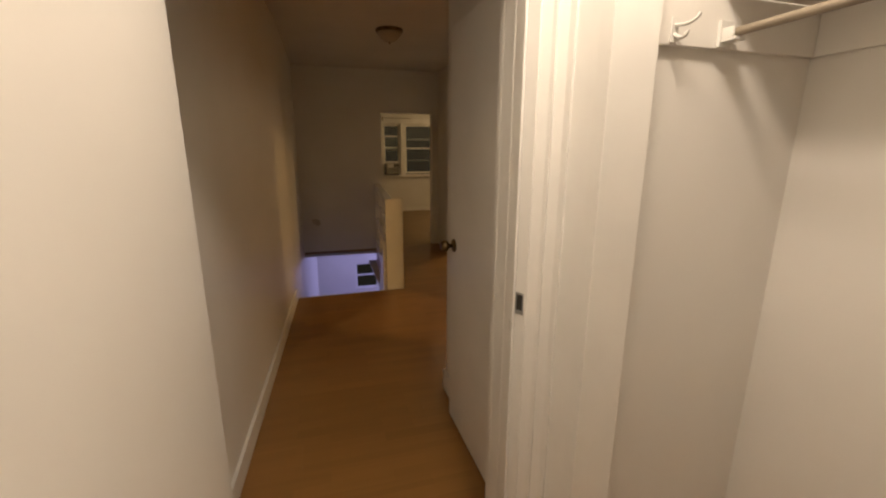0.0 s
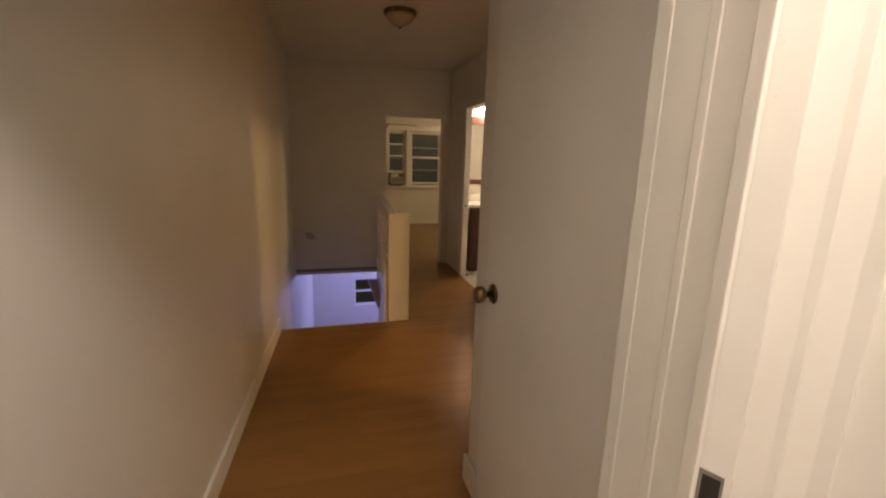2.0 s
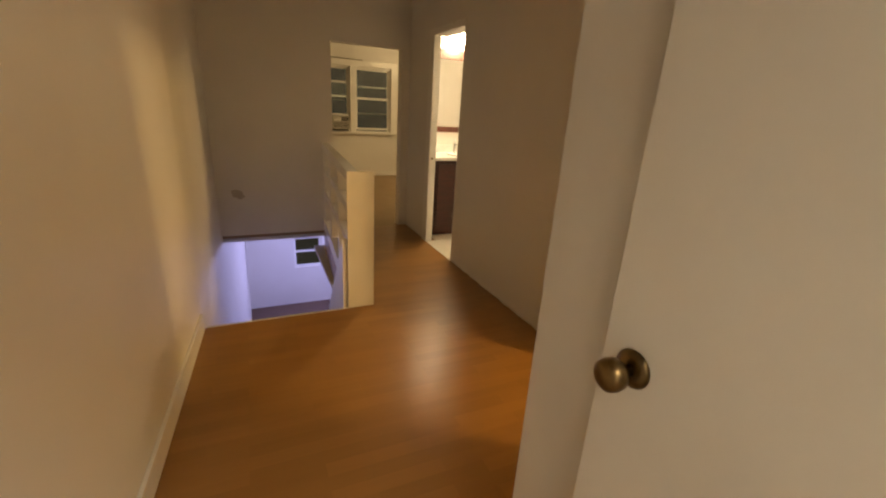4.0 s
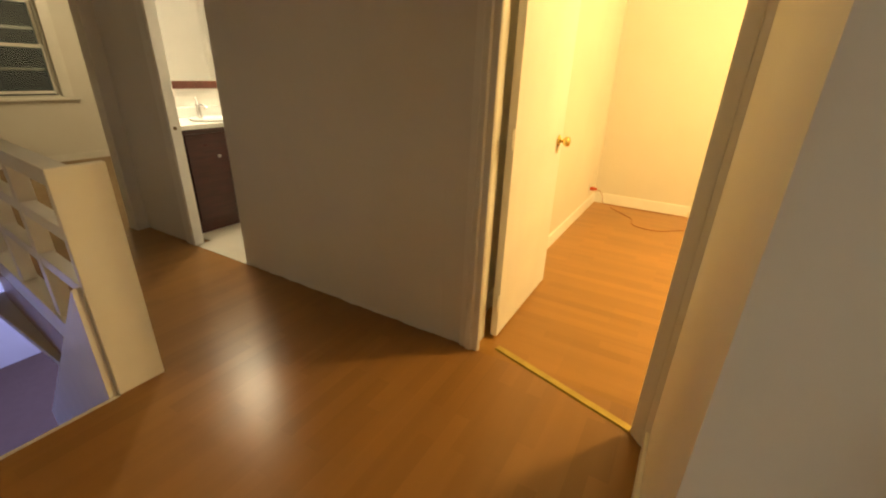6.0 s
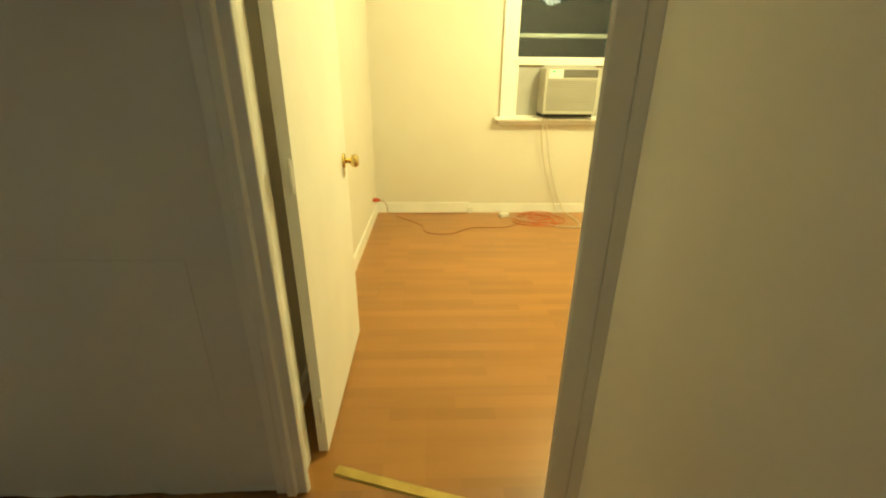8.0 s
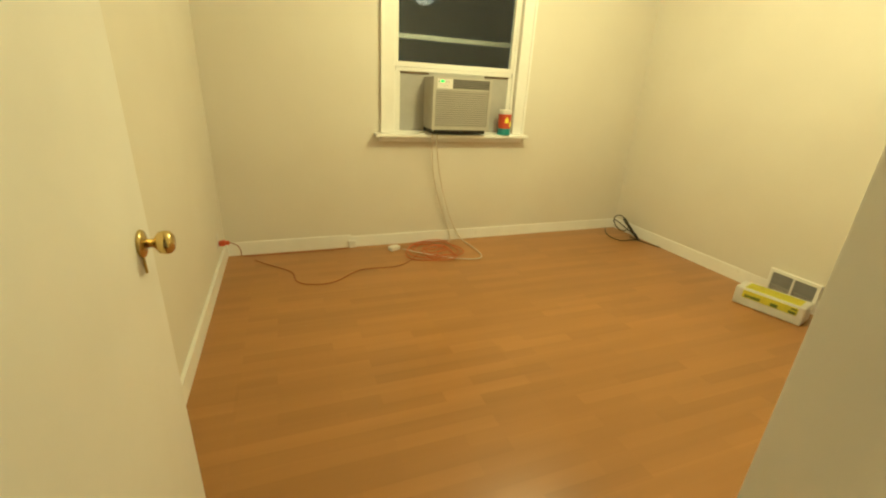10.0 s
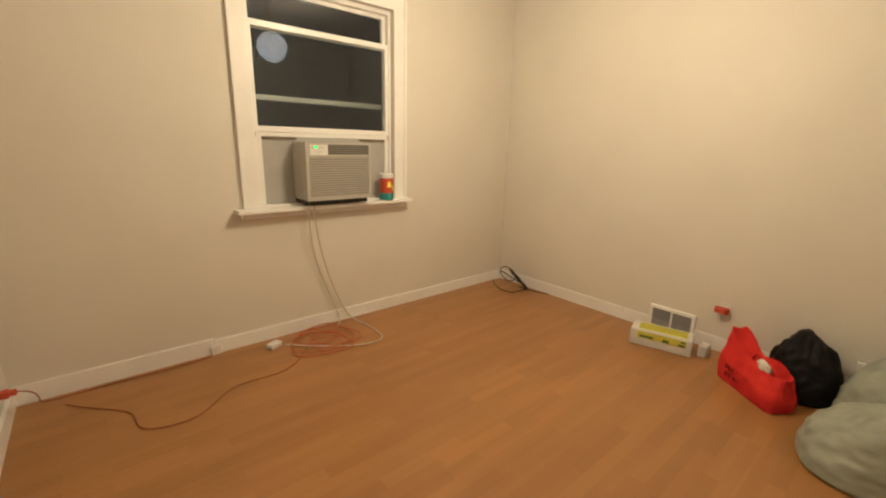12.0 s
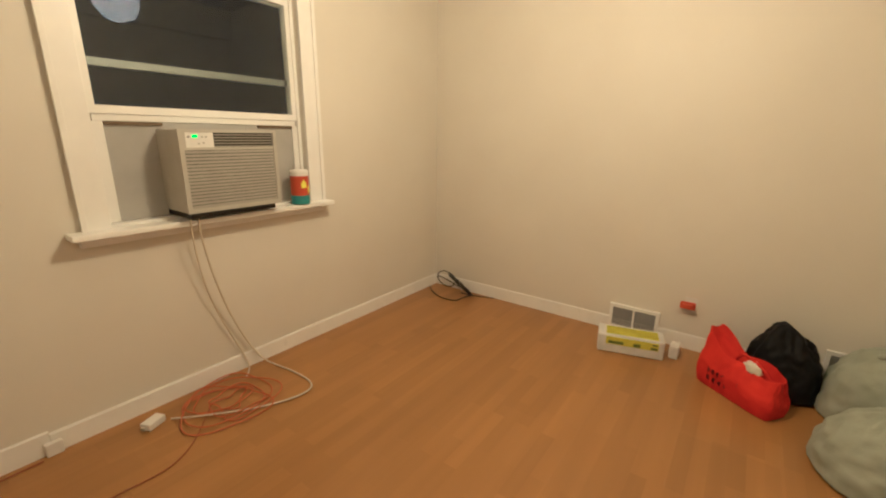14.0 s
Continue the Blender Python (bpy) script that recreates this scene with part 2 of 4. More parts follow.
structure(boxes("ceiling", CEILING, [(-1.5, 2.15, -1.0, 3.9, H, H + 0.1), (-1.5, 4.5, 3.9, 10.6, H, H + 0.1), (1.9, 2.268, 2.7, 3.9, H, H + 0.1)]), "plain white painted ceiling", "ceiling")
structure(boxes("ceiling_bedroom", CEILING, [(2.0, 5.5, -0.05, 3.92, HB, HB + 0.1)]), "plain white painted bedroom ceiling", "ceiling")
structure(boxes("wall_bedroom_over", CREAM, [(2.15, 2.268, 0.0, 3.9, H, HB)]), "cream wall above the bedroom door", "wall")

# closet
bm = bmesh.new()
prism(bm, [(-0.1, -0.9), (0.185, -0.9), (0.185, 1.753), (0.183, 1.759), (0.179, 1.763), (0.172, 1.764), (-0.1, 1.764)], 0, H)
structure(link("wall_closet_west", bm, PAINT), "bright white painted closet wall", "wall")
structure(boxes("wall_closet_east", PAINT, [(1.80, 1.925, -0.9, 1.622, 0, H)]), "white painted closet wall under a shelf board", "wall")
structure(boxes("wall_closet_south", PAINT, [(-0.1, 1.925, -1.0, -0.9, 0, H)]), "plain white painted closet wall", "wall")
structure(boxes("wall_closet_north", PAINT, [(1.199, 1.925, 1.622, 1.88, 0, H), (0.187, 0.971, 1.66, 1.88, HEAD + 0.06, H)]), "white painted wall over the closet doorway", "wall")

# hall and landing
bm = bmesh.new()
prism(bm, [(-0.1, 1.7645), (0.010, 1.7645), (0.180, 4.778), (0.190, 6.90), (-0.1, 6.90)], LOW, H)
structure(link("wall_west", bm, PAINT), "white painted hall wall beside the stairs", "wall")
structure(boxes("wall_hall_east", PAINT, [(1.125, 1.925, 1.88, 2.882, 0, H)]), "white painted wall at the hall corner", "wall")
bm = bmesh.new()
prism(bm, [(2.152, 3.71), (2.268, 3.71), (2.268, 5.47), (2.152, 5.47)], 0, H)
prism(bm, [(1.985, 2.88), (2.13, 2.86), (2.268, 3.71), (2.152, 3.71)], HEAD, H)
block(bm, 2.152, 2.268, 5.47, 6.08, HEAD, H)
block(bm, 2.152, 2.205, 6.08, 6.74, 0, H)
structure(link("wall_east", bm, PAINT), "scuffed white landing wall with bedroom and bathroom doorways", "wall")
structure(boxes("wall_patch", PAINT, [(2.1492, 2.1515, 3.90, 4.64, 0.002, 0.825)], bevel=0.001), "white painted patch panel on the landing wall", "wall")
structure(boxes("wall_stair_end", PAINT, [(0.185, 1.32, 6.74, 6.86, -0.015, H), (1.32, 2.06, 6.74, 6.86, 1.90, H)]), "smudged white wall above the stairs", "wall")
structure(boxes("wall_far_south", PAINT, [(2.06, 4.4, 6.74, 6.86, 0, H), (-1.4, 0.197, 6.90, 6.98, 0, H)]), "plain white wall of the far room", "wall")
structure(boxes("wall_far_north", PAINT, [(-1.4, 1.87, 10.28, 10.42, 0, H), (3.03, 4.4, 10.28, 10.42, 0, H), (1.87, 3.03, 10.28, 10.42, 0, 0.84), (1.87, 3.03, 10.28, 10.42, 1.96, H), (2.26, 2.36, 10.28, 10.42, 0.84, 1.96)]), "cream far wall with two windows", "wall")
structure(boxes("wall_far_west", PAINT, [(-1.5, -1.4, 6.86, 10.42, 0, H)]), "plain white room wall", "wall")
structure(boxes("wall_far_east", PAINT, [(4.4, 4.5, 4.2, 10.42, 0, H)]), "plain white room wall", "wall")

# bedroom
WX = 5.30
WY0, WY1, WZ0, WZ1 = 1.435, 2.500, 0.935, 2.34
structure(boxes("wall_bedroom_north", CREAM, [(2.268, WX, 3.815, 3.90, 0, HB)]), "cream painted bedroom wall beside the door", "wall")
structure(boxes("wall_bedroom_south", CREAM, [(2.0, WX, -0.04, 0.075, 0, HB)]), "cream painted bedroom wall with a wall vent", "wall")
structure(boxes("wall_bedroom_west", CREAM, [(2.03, 2.15, 0.075, 2.72, 0, HB)]), "cream painted bedroom wall beside the doorway", "wall")
structure(boxes("wall_bedroom_east", CREAM, [(WX, WX + 0.16, -0.04, WY0, 0, HB), (WX, WX + 0.16, WY1, 3.90, 0, HB), (WX, WX + 0.16, WY0, WY1, 0, WZ0), (WX, WX + 0.16, WY0, WY1, WZ1, HB)]), "cream painted bedroom wall with one window", "wall")

# bathroom and level below
structure(boxes("wall_bath", PAINT, [(2.268, 4.4, 4.2, 4.3, 0, H)]), "white painted bathroom wall", "wall")
structure(boxes("wall_lower_north", PAINT, [(-2.2, 1.15, 10.55, 10.70, LOW, -0.10), (1.70, 4.4, 10.55, 10.70, LOW, -0.10), (1.15, 1.70, 10.55, 10.70, LOW, -1.90), (1.15, 1.70, 10.55, 10.70, -1.28, -0.10)]), "white wall downstairs under cool violet light", "wall")
structure(boxes("wall_lower_east", PAINT, [(4.4, 4.5, 4.6, 10.7, LOW, -0.10)]), "white wall downstairs", "wall")
bm = bmesh.new()
prism(bm, [(-0.1, 6.902), (0.1895, 6.902), (0.285, 9.0), (0.285, 10.548), (-0.1, 10.548)], LOW, -0.125)
structure(link("wall_lower_west", bm, PAINT), "white wall downstairs", "wall")
structure(boxes("wall_lower_south", PAINT, [(-2.2, -0.1, 5.9, 6.0, LOW, -0.10), (-0.1, 4.4, 4.6, 4.7, LOW, -0.23)]), "white wall downstairs", "wall")
structure(boxes("ceiling_lower", CEILING, [(1.10, 4.4, 4.6, 6.86, -0.26, -0.225), (-2.3, 4.4, 6.862, 10.7, -0.12, -0.085)]), "white ceiling of the level below", "ceiling")

# a sloped board closes the stair flight on its open side
bm = bmesh.new()
v = [bm.verts.new((x + 0.07 * (y - 4.80), y, z)) for x in (1.03, 1.058) for y, z in ((4.80, 0.50), (4.80, -0.9), (6.55, -2.6), (6.55, -1.08))]
for f in ((0, 1, 2, 3), (7, 6, 5, 4), (0, 3, 7, 4), (1, 0, 4, 5), (2, 1, 5, 6), (3, 2, 6, 7)):
    bm.faces.new([v[i] for i in f])
STAIRS = tagged(base("staircase", (0.6, 4.8, 0)), "carpeted stairs going down with a white side board", "stairs")
sb = part("side_board", bm, TRIM, STAIRS)
sb.location = (-0.6, -4.8, 0)
for i in range(13):
    bm = bmesh.new()
    z = -0.19 * (i + 1)
    block(bm, 0.20, 1.028 + 0.015 * i, 4.80 + 0.215 * i, 5.04 + 0.215 * i, z - 0.19, z)
    part("step", bm, LOW_FLOOR, STAIRS).location = (-0.6, -4.8, 0)

# ---- trims and doorways ----


def baseboard(name, x0, x1, y0, y1, face, h=0.092, z0=0.0):
    """Flat board with a rounded top, its face looking along face."""
    bm = bmesh.new()
    block(bm, x0, x1, y0, y1, z0, h)
    tops = [e for e in bm.edges if all(v.co.z > h - 1e-4 for v in e.verts)]
    bmesh.ops.bevel(bm, geom=tops, offset=0.005, segments=2, affect="EDGES")
    return structure(link(name, bm, TRIM), "glossy white painted wooden baseboard", "baseboard")


baseboard("baseboard", 2.268, 5.287, 3.797, 3.815, "y", 0.104)
baseboard("baseboard", 5.287, 5.300, 2.860, 3.797, "x", 0.110)
baseboard("baseboard", 5.284, 5.300, 0.088, 2.858, "x", 0.096)
baseboard("baseboard", 2.15, 5.284, 0.075, 0.088, "y", 0.104)
baseboard("baseboard", 1.108, 1.1245, 2.70, 2.897, "x", 0.125)
baseboard("baseboard", 1.126, 1.915, 2.8825, 2.896, "y", 0.11)
bm = bmesh.new()
prism(bm, [(0.0115, 1.775), (0.028, 1.775), (0.195, 4.760), (0.180, 4.760)], 0, 0.105)
structure(link("baseboard", bm, TRIM, bevel=0.003), "glossy white painted wooden baseboard", "baseboard")
structure(boxes("baseboard", TRIM, [(1.9, 4.4, 10.267, 10.279, 0.0, 0.09)]), "white baseboard of the far room", "baseboard")
structure(boxes("trim", TRIM, [(0.2, 1.06, 4.776, 4.795, -0.16, -0.001)]), "white nosing board at the top of the stairs", "trim")

# closet doorway: splayed jamb with a lipped edge, flat casing and stops
DOORWAY = structure(base("door_frame_closet", (0.95, 1.7, 0)), "white gloss painted door frame with an old latch hole", "door frame")


def frame_part(name, outline, z0, z1, parent, mat=TRIM, bevel=0.004, label=""):
    bm = bmesh.new()
    prism(bm, outline, z0, z1)
    ob = part(name, bm, mat, parent, label, bevel)
    ob.location = -parent.location
    return ob


frame_part("jamb", [(0.970, 1.879), (0.972, 1.738), (0.976, 1.720), (0.9925, 1.6895), (0.997, 1.692), (1.018, 1.674), (1.023, 1.664), (1.029, 1.668), (1.048, 1.650), (1.054, 1.634), (1.061, 1.637), (1.072, 1.600), (1.078, 1.575), (1.084, 1.536), (1.200, 1.528), (1.200, 1.879)], 0, H, DOORWAY, bevel=0.0015)
for y0, y1, d in ((1.716, 1.736, 0.005), (1.780, 1.796, 0.0012), (1.850, 1.878, 0.0015)):
    frame_part("moulding", [(0.971 - d, y0), (0.9735, y0), (0.9735, y1), (0.971 - d, y1)], 0, HEAD, DOORWAY, bevel=0.002)
frame_part("head", [(0.187, 1.665), (0.968, 1.665), (0.968, 1.80), (0.188, 1.80)], HEAD - 0.02, HEAD + 0.06, DOORWAY)
m = Matrix.Translation((0.9825, 1.707, 0.995)) @ Matrix.Rotation(radians(-61.9), 4, "Z")
bm = bmesh.new()
block(bm, -0.013, 0.013, -0.0012, 0.0012, -0.032, 0.032, m)
plate = part("strike_plate", bm, STEEL, DOORWAY, "painted-over steel strike plate")
plate.location = -DOORWAY.location
bm = bmesh.new()
block(bm, -0.009, 0.010, -0.0020, 0.0010, -0.019, 0.026, m)
part("latch_hole", bm, DARK, plate, "dark chipped latch hole")

# bedroom doorway
BED_FRAME = structure(base("door_frame_bedroom", (2.1, 3.3, 0)), "white painted door frame of the bedroom", "door frame")
frame_part("casing", [(2.134, 3.776), (2.134, 3.676), (2.151, 3.669), (2.1515, 3.776)], 0, HEAD + 0.07, BED_FRAME)
frame_part("moulding", [(2.124, 3.738), (2.124, 3.712), (2.136, 3.704), (2.136, 3.746)], 0, HEAD + 0.07, BED_FRAME, bevel=0.003)
frame_part("jamb", [(2.1515, 3.698), (2.268, 3.698), (2.268, 3.7095), (2.1515, 3.7095)], 0, HEAD, BED_FRAME)
frame_part("jamb", [(1.927, 2.881), (1.9255, 2.72), (2.145, 2.72), (2.145, 2.850), (2.048, 2.914), (2.009, 2.943)], 0, H, BED_FRAME, bevel=0.003)
frame_part("moulding", [(1.952, 2.902), (1.958, 2.896), (2.003, 2.935), (1.996, 2.941)], 0, HEAD, BED_FRAME, bevel=0.002)
frame_part("head", [(2.00, 2.957), (2.125, 2.88), (2.262, 3.69), (2.140, 3.69)], HEAD - 0.02, HEAD - 0.001, BED_FRAME)
m = Matrix.Translation((2.036, 2.924, 0.93)) @ Matrix.Rotation(radians(-36.5), 4, "Z")
bm = bmesh.new()
block(bm, -0.013, 0.013, -0.0015, 0.003, -0.03, 0.03, m)
part("strike_plate", bm, BRASS, BED_FRAME, "brass strike plate").location = -BED_FRAME.location
m = Matrix.Translation((2.116, 3.272, 0)) @ Matrix.Rotation(math.atan2(3.600 - 2.944, 2.240 - 2.036), 4, "Z")
bm = bmesh.new()
L = math.hypot(3.600 - 2.944, 2.240 - 2.036) / 2
v = [bm.verts.new(m @ Vector((s * L, y, z))) for s in (-1, 1) for y, z in ((-0.022, 0.001), (-0.016, 0.007), (0.016, 0.007), (0.022, 0.001))]
for f in ((0, 1, 5, 4), (1, 2, 6, 5), (2, 3, 7, 6), (3, 0, 4, 7), (0, 3, 2, 1), (4, 5, 6, 7)):
    bm.faces.new([v[i] for i in f])
structure(link("threshold", bm, STRIP), "yellow metal threshold strip in the bedroom doorway", "threshold")

# bathroom doorway
BATH_FRAME = structure(base("door_frame_bath", (2.15, 5.7, 0)), "cream painted door frame of the bathroom", "door frame")
for name, y0, y1, z0, z1 in (("casing", 6.075, 6.165, 0, HEAD + 0.055), ("head_casing", 5.46, 6.075, HEAD, HEAD + 0.055)):
    frame_part(name, [(2.133, y0), (2.1515, y0), (2.1515, y1), (2.133, y1)], z0, z1, BATH_FRAME)
frame_part("jamb", [(2.134, 6.056), (2.205, 6.056), (2.205, 6.0745), (2.134, 6.0745)], 0, HEAD, BATH_FRAME)
frame_part("jamb", [(2.153, 5.4705), (2.27, 5.4705), (2.27, 5.478), (2.153, 5.478)], 0, HEAD, BATH_FRAME)
m = Matrix.Translation((2.165, 6.055, 0.86)) @ Matrix.Rotation(radians(90), 4, "X")
bm = bmesh.new()
lathe(bm, [(0.012, 0), (0.012, 0.004), (0.006, 0.006)], m, 12)
part("latch", bm, BRONZE, BATH_FRAME, "small dark latch").location = -BATH_FRAME.location
structure(boxes("threshold_bath", BATH_TILE, [(2.14, 2.268, 5.478, 6.055, -0.012, 0.002)]), "pale stone threshold of the bathroom", "threshold")

# ---- doors ----


def door_knob(parent, place, direction, mat, size=1.0):
    """Round knob with rosette, axis along direction."""
    q = Vector((0, 0, 1)).rotation_difference(Vector(direction)).to_matrix().to_4x4()
    m = Matrix.Translation(place) @ q @ Matrix.Scale(size, 4)
    bm = bmesh.new()
    lathe(bm, [(0.031, 0), (0.033, 0.003), (0.030, 0.008), (0.018, 0.011)], m)
    rosette = part("rosette", bm, mat, parent, smooth=True)
    bm = bmesh.new()
    lathe(bm, [(0.010, 0.008), (0.010, 0.026), (0.016, 0.031), (0.0255, 0.038), (0.0275, 0.050), (0.0255, 0.060), (0.018, 0.066), (0.004, 0.067)], m)
    knob = part("knob", bm, mat, parent, smooth=True)
    return rosette, knob


def hinge(parent, x, y, z, mat):
    m = Matrix.Translation((x, y, z))
    bm = bmesh.new()
    lathe(bm, [(0.006, -0.044), (0.0065, -0.043), (0.0065, 0.043), (0.006, 0.044), (0.004, 0.050)], m, 10)
    block(bm, -0.002, 0.028, -0.0015, 0.0015, -0.042, 0.042, m)
    return part("hinge", bm, mat, parent)


def leaf(parent, length, thick=0.035, height=1.93):
    bm = bmesh.new()
    block(bm, 0, length, 0, thick, 0, height)
    return part("leaf", bm, DOOR, parent, bevel=0.002)


D1 = tagged(base("door", (1.106, 1.955, 0.012)), "plain white flush door standing open against the hall wall", "door")
D1.rotation_euler = (0, 0, radians(90.6))
leaf(D1, 0.675)
door_knob(D1, (0.610, 0.035, 0.955), (0, 1, 0), BRONZE)
for z in (0.22, 1.02, 1.72):
    hinge(D1, -0.004, 0.022, z, WHITE)

D2 = tagged(base("door", (2.290, 3.641, 0.012)), "plain white flush door standing open into the bedroom", "door")
D2.rotation_euler = (0, 0, radians(0.6))
leaf(D2, 0.785)
door_knob(D2, (0.703, 0.0, 0.918), (0, -1, 0), BRASS)
bm = bmesh.new()
block(bm, 0.692, 0.698, -0.006, -0.002, 0.850, 0.890)
part("key", bm, BRASS, D2)
for z in (0.20, 1.0, 1.72):
    hinge(D2, -0.020, 0.004, z, WHITE)

# ---- closet things ----
structure(boxes("trim_batten", PAINT, [(1.2015, 1.7995, 1.604, 1.6215, 1.668, 1.79), (1.782, 1.7995, -0.6, 1.6035, 1.668, 1.79)], bevel=0.002), "painted wooden batten under the closet shelf", "batten")
SHELF = tagged(base("closet_shelf", (1.46, 0.582, 1.70)), "painted closet shelf board with a tan metal hanging rod", "shelf")
ROD_METAL = material("tan_metal", (0.30, 0.25, 0.19), 0.4, 0.3, scale=20)
wire("hanging_rod", [(0, 1.005, 0.0), (0, 0.6, 0.0), (0, 0.0, 0.0), (0, -1.45, 0.0)], 0.011, ROD_METAL, SHELF)
bm = bmesh.new()
block(bm, -0.012, 0.339, -1.47, 1.0205, 0.0905, 0.109)
part("board", bm, PAINT, SHELF, bevel=0.002)
bm = bmesh.new()
block(bm, -0.022, 0.02, 1.012, 1.021, -0.03, 0.032)
block(bm, -0.018, 0.018, 0.975, 1.012, -0.020, -0.0115)
block(bm, -0.018, -0.0115, 0.980, 1.012, -0.0115, 0.012)
block(bm, 0.0115, 0.018, 0.980, 1.012, -0.0115, 0.012)
part("bracket", bm, WHITE, SHELF, "white rod socket", bevel=0.002)

HOOK = tagged(base("coat_hook", (1.305, 1.6035, 1.70)), "white painted double coat hook on the closet wall", "hook")
bm = bmesh.new()
block(bm, -0.011, 0.011, -0.004, 0.0, -0.028, 0.028)
part("back_plate", bm, WHITE, HOOK, bevel=0.002)
wire("upper_prong", [(0, -0.003, 0.012), (0.002, -0.03, 0.004), (0.010, -0.046, 0.006), (0.018, -0.056, 0.026)], 0.0042, WHITE, HOOK)
wire("lower_prong", [(0, -0.003, -0.008), (0, -0.02, -0.025), (0.001, -0.038, -0.026), (0.002, -0.042, -0.008)], 0.0042, WHITE, HOOK)

# ---- hall things ----
RAIL = tagged(base("stair_railing", (1.06, 4.78, 0)), "white painted wooden stair railing with open slots and end panel", "railing")


def rail_piece(name, x0, x1, y0, y1, z0, z1):
    bm = bmesh.new()
    block(bm, x0, x1, y0, y1, z0, z1)
    for v in bm.verts:
        v.co.x += 0.07 * max(0, v.co.y - 0.032)
    return part(name, bm, TRIM, RAIL, bevel=0.004)


rail_piece("end_panel", 0.0, 0.177, 0.0, 0.032, 0.0, 0.937)
rail_piece("top_rail", 0.012, 0.085, 0.032, 1.96, 0.865, 0.930)
for z in (0.645, 0.405):
    rail_piece("rail", 0.020, 0.075, 0.032, 1.96, z, z + 0.055)
rail_piece("curb", 0.005, 0.090, 0.032, 1.96, 0.0, 0.13)
for y in (0.032, 0.62, 1.22, 1.82):
    rail_piece("post", 0.016, 0.080, y, y + 0.06, 0.13, 0.865)

LAMP = tagged(base("ceiling_lamp", (1.145, 4.78, H)), "unlit frosted glass ceiling lamp on the landing", "ceiling lamp")
bm = bmesh.new()
lathe(bm, [(0.122, -0.002), (0.126, -0.012), (0.120, -0.026), (0.110, -0.028)], Matrix.Identity(4), 32)
part("base_ring", bm, BRONZE, LAMP, smooth=True)
bm = bmesh.new()
lathe(bm, [(0.110, -0.022), (0.104, -0.044), (0.078, -0.074), (0.044, -0.098), (0.018, -0.106), (0.004, -0.107)], Matrix.Identity(4), 32)
part("glass_shade", bm, LAMP_OFF, LAMP, smooth=True)
bm = bmesh.new()
lathe(bm, [(0.010, -0.105), (0.012, -0.112), (0.007, -0.120), (0.002, -0.124)], Matrix.Identity(4), 12)
part("finial", bm, BRONZE, LAMP, smooth=True)

# hand marks on the wall above the stairs
bm = bmesh.new()
for cx, cz, r in ((0.366, 0.42, 0.05), (0.40, 0.39, 0.035)):
    ring = [bm.verts.new((cx + r * (1 + 0.25 * math.sin(3 * a + cx * 20)) * math.cos(a), 6.7385, cz + r * 0.8 * math.sin(a))) for a in (2 * math.pi * i / 18 for i in range(18))]
    bm.faces.new(ring)
structure(link("trim_smudge", bm, SMUDGE), "greyish hand smudge on the stair wall", "smudge")

# repaired plaster patch and ragged foot of the landing wall
structure(boxes("trim_patch", PAINT, [(2.1495, 2.1525, 3.93, 4.70, 0.10, 0.815)], bevel=0.001), "faint square plaster patch on the landing wall", "wall patch")
bm = bmesh.new()
n = 120
lo, hi, bk = [], [], []
for i in range(n + 1):
    y = 3.724 + (5.46 - 3.724) * i / n
    d = 0.006 + 0.008 * noise.noise(Vector((y * 9, 2.0, 0.3))) + 0.005 * noise.noise(Vector((y * 31, 0.7, 4.0)))
    lo.append(bm.verts.new((2.1515 - max(0.001, d), y, 0.0005)))
    hi.append(bm.verts.new((2.1515, y, 0.012 + 1.2 * max(0.001, d))))
for i in range(n):
    bm.faces.new((lo[i], lo[i + 1], hi[i + 1], hi[i]))
structure(link("trim_plaster_edge", bm, PAINT), "ragged plaster edge where wall meets floor", "trim")

# ---- windows ----


def sash_window(name, m, width, z0, z1, bars, label, storm=(), bottom=None):
    """Double-hung window: frame, sashes with rails, one pane each. Local x runs along the wall, y outwards."""
    win = structure(base(name), label, "window")
    win.matrix_basis = m
    h = width / 2
    for n, x0, x1, a, b in (("window_frame", -h, -h + 0.02, z0, z1), ("window_frame", h - 0.02, h, z0, z1), ("window_frame", -h + 0.02, h - 0.02, z1 - 0.03, z1)):
        bm = bmesh.new()
        block(bm, x0, x1, 0.040, 0.14, a, b)
        part(n, bm, TRIM, win, bevel=0.002)
    lo = bottom if bottom is not None else z0
    for i, (a, b, y) in enumerate(bars):
        sash = bmesh.new()
        block(sash, -h + 0.02, -h + 0.046, y, y + 0.032, a, b)
        block(sash, h - 0.046, h - 0.02, y, y + 0.032, a, b)
        block(sash, -h + 0.046, h - 0.046, y, y + 0.032, a, a + 0.036)
        block(sash, -h + 0.046, h - 0.046, y, y + 0.032, b - 0.036, b)
        s = part("sash", sash, TRIM, win)
        bm = bmesh.new()
        block(bm, -h + 0.044, h - 0.044, y + 0.013, y + 0.017, a + 0.034, b - 0.034)
        pane = part("pane", bm, GLASS, s)
        pane.visible_shadow = False
    for z in storm:
        bm = bmesh.new()
        block(bm, -h + 0.02, h - 0.02, 0.120, 0.138, z - 0.018, z + 0.018)
        part("storm_rail", bm, ALU, win, bevel=0.003)
    return win


YC, WW = (WY0 + WY1) / 2, WY1 - WY0
EAST = Matrix.Translation((WX, YC, 0)) @ Matrix.Rotation(radians(-90), 4, "Z")
W1 = sash_window("window_1", EAST, WW, WZ0, WZ1, [(1.435, 2.105, 0.050), (2.065, 2.32, 0.086)], "white double-hung window raised over an air conditioner at night", storm=(1.655,))


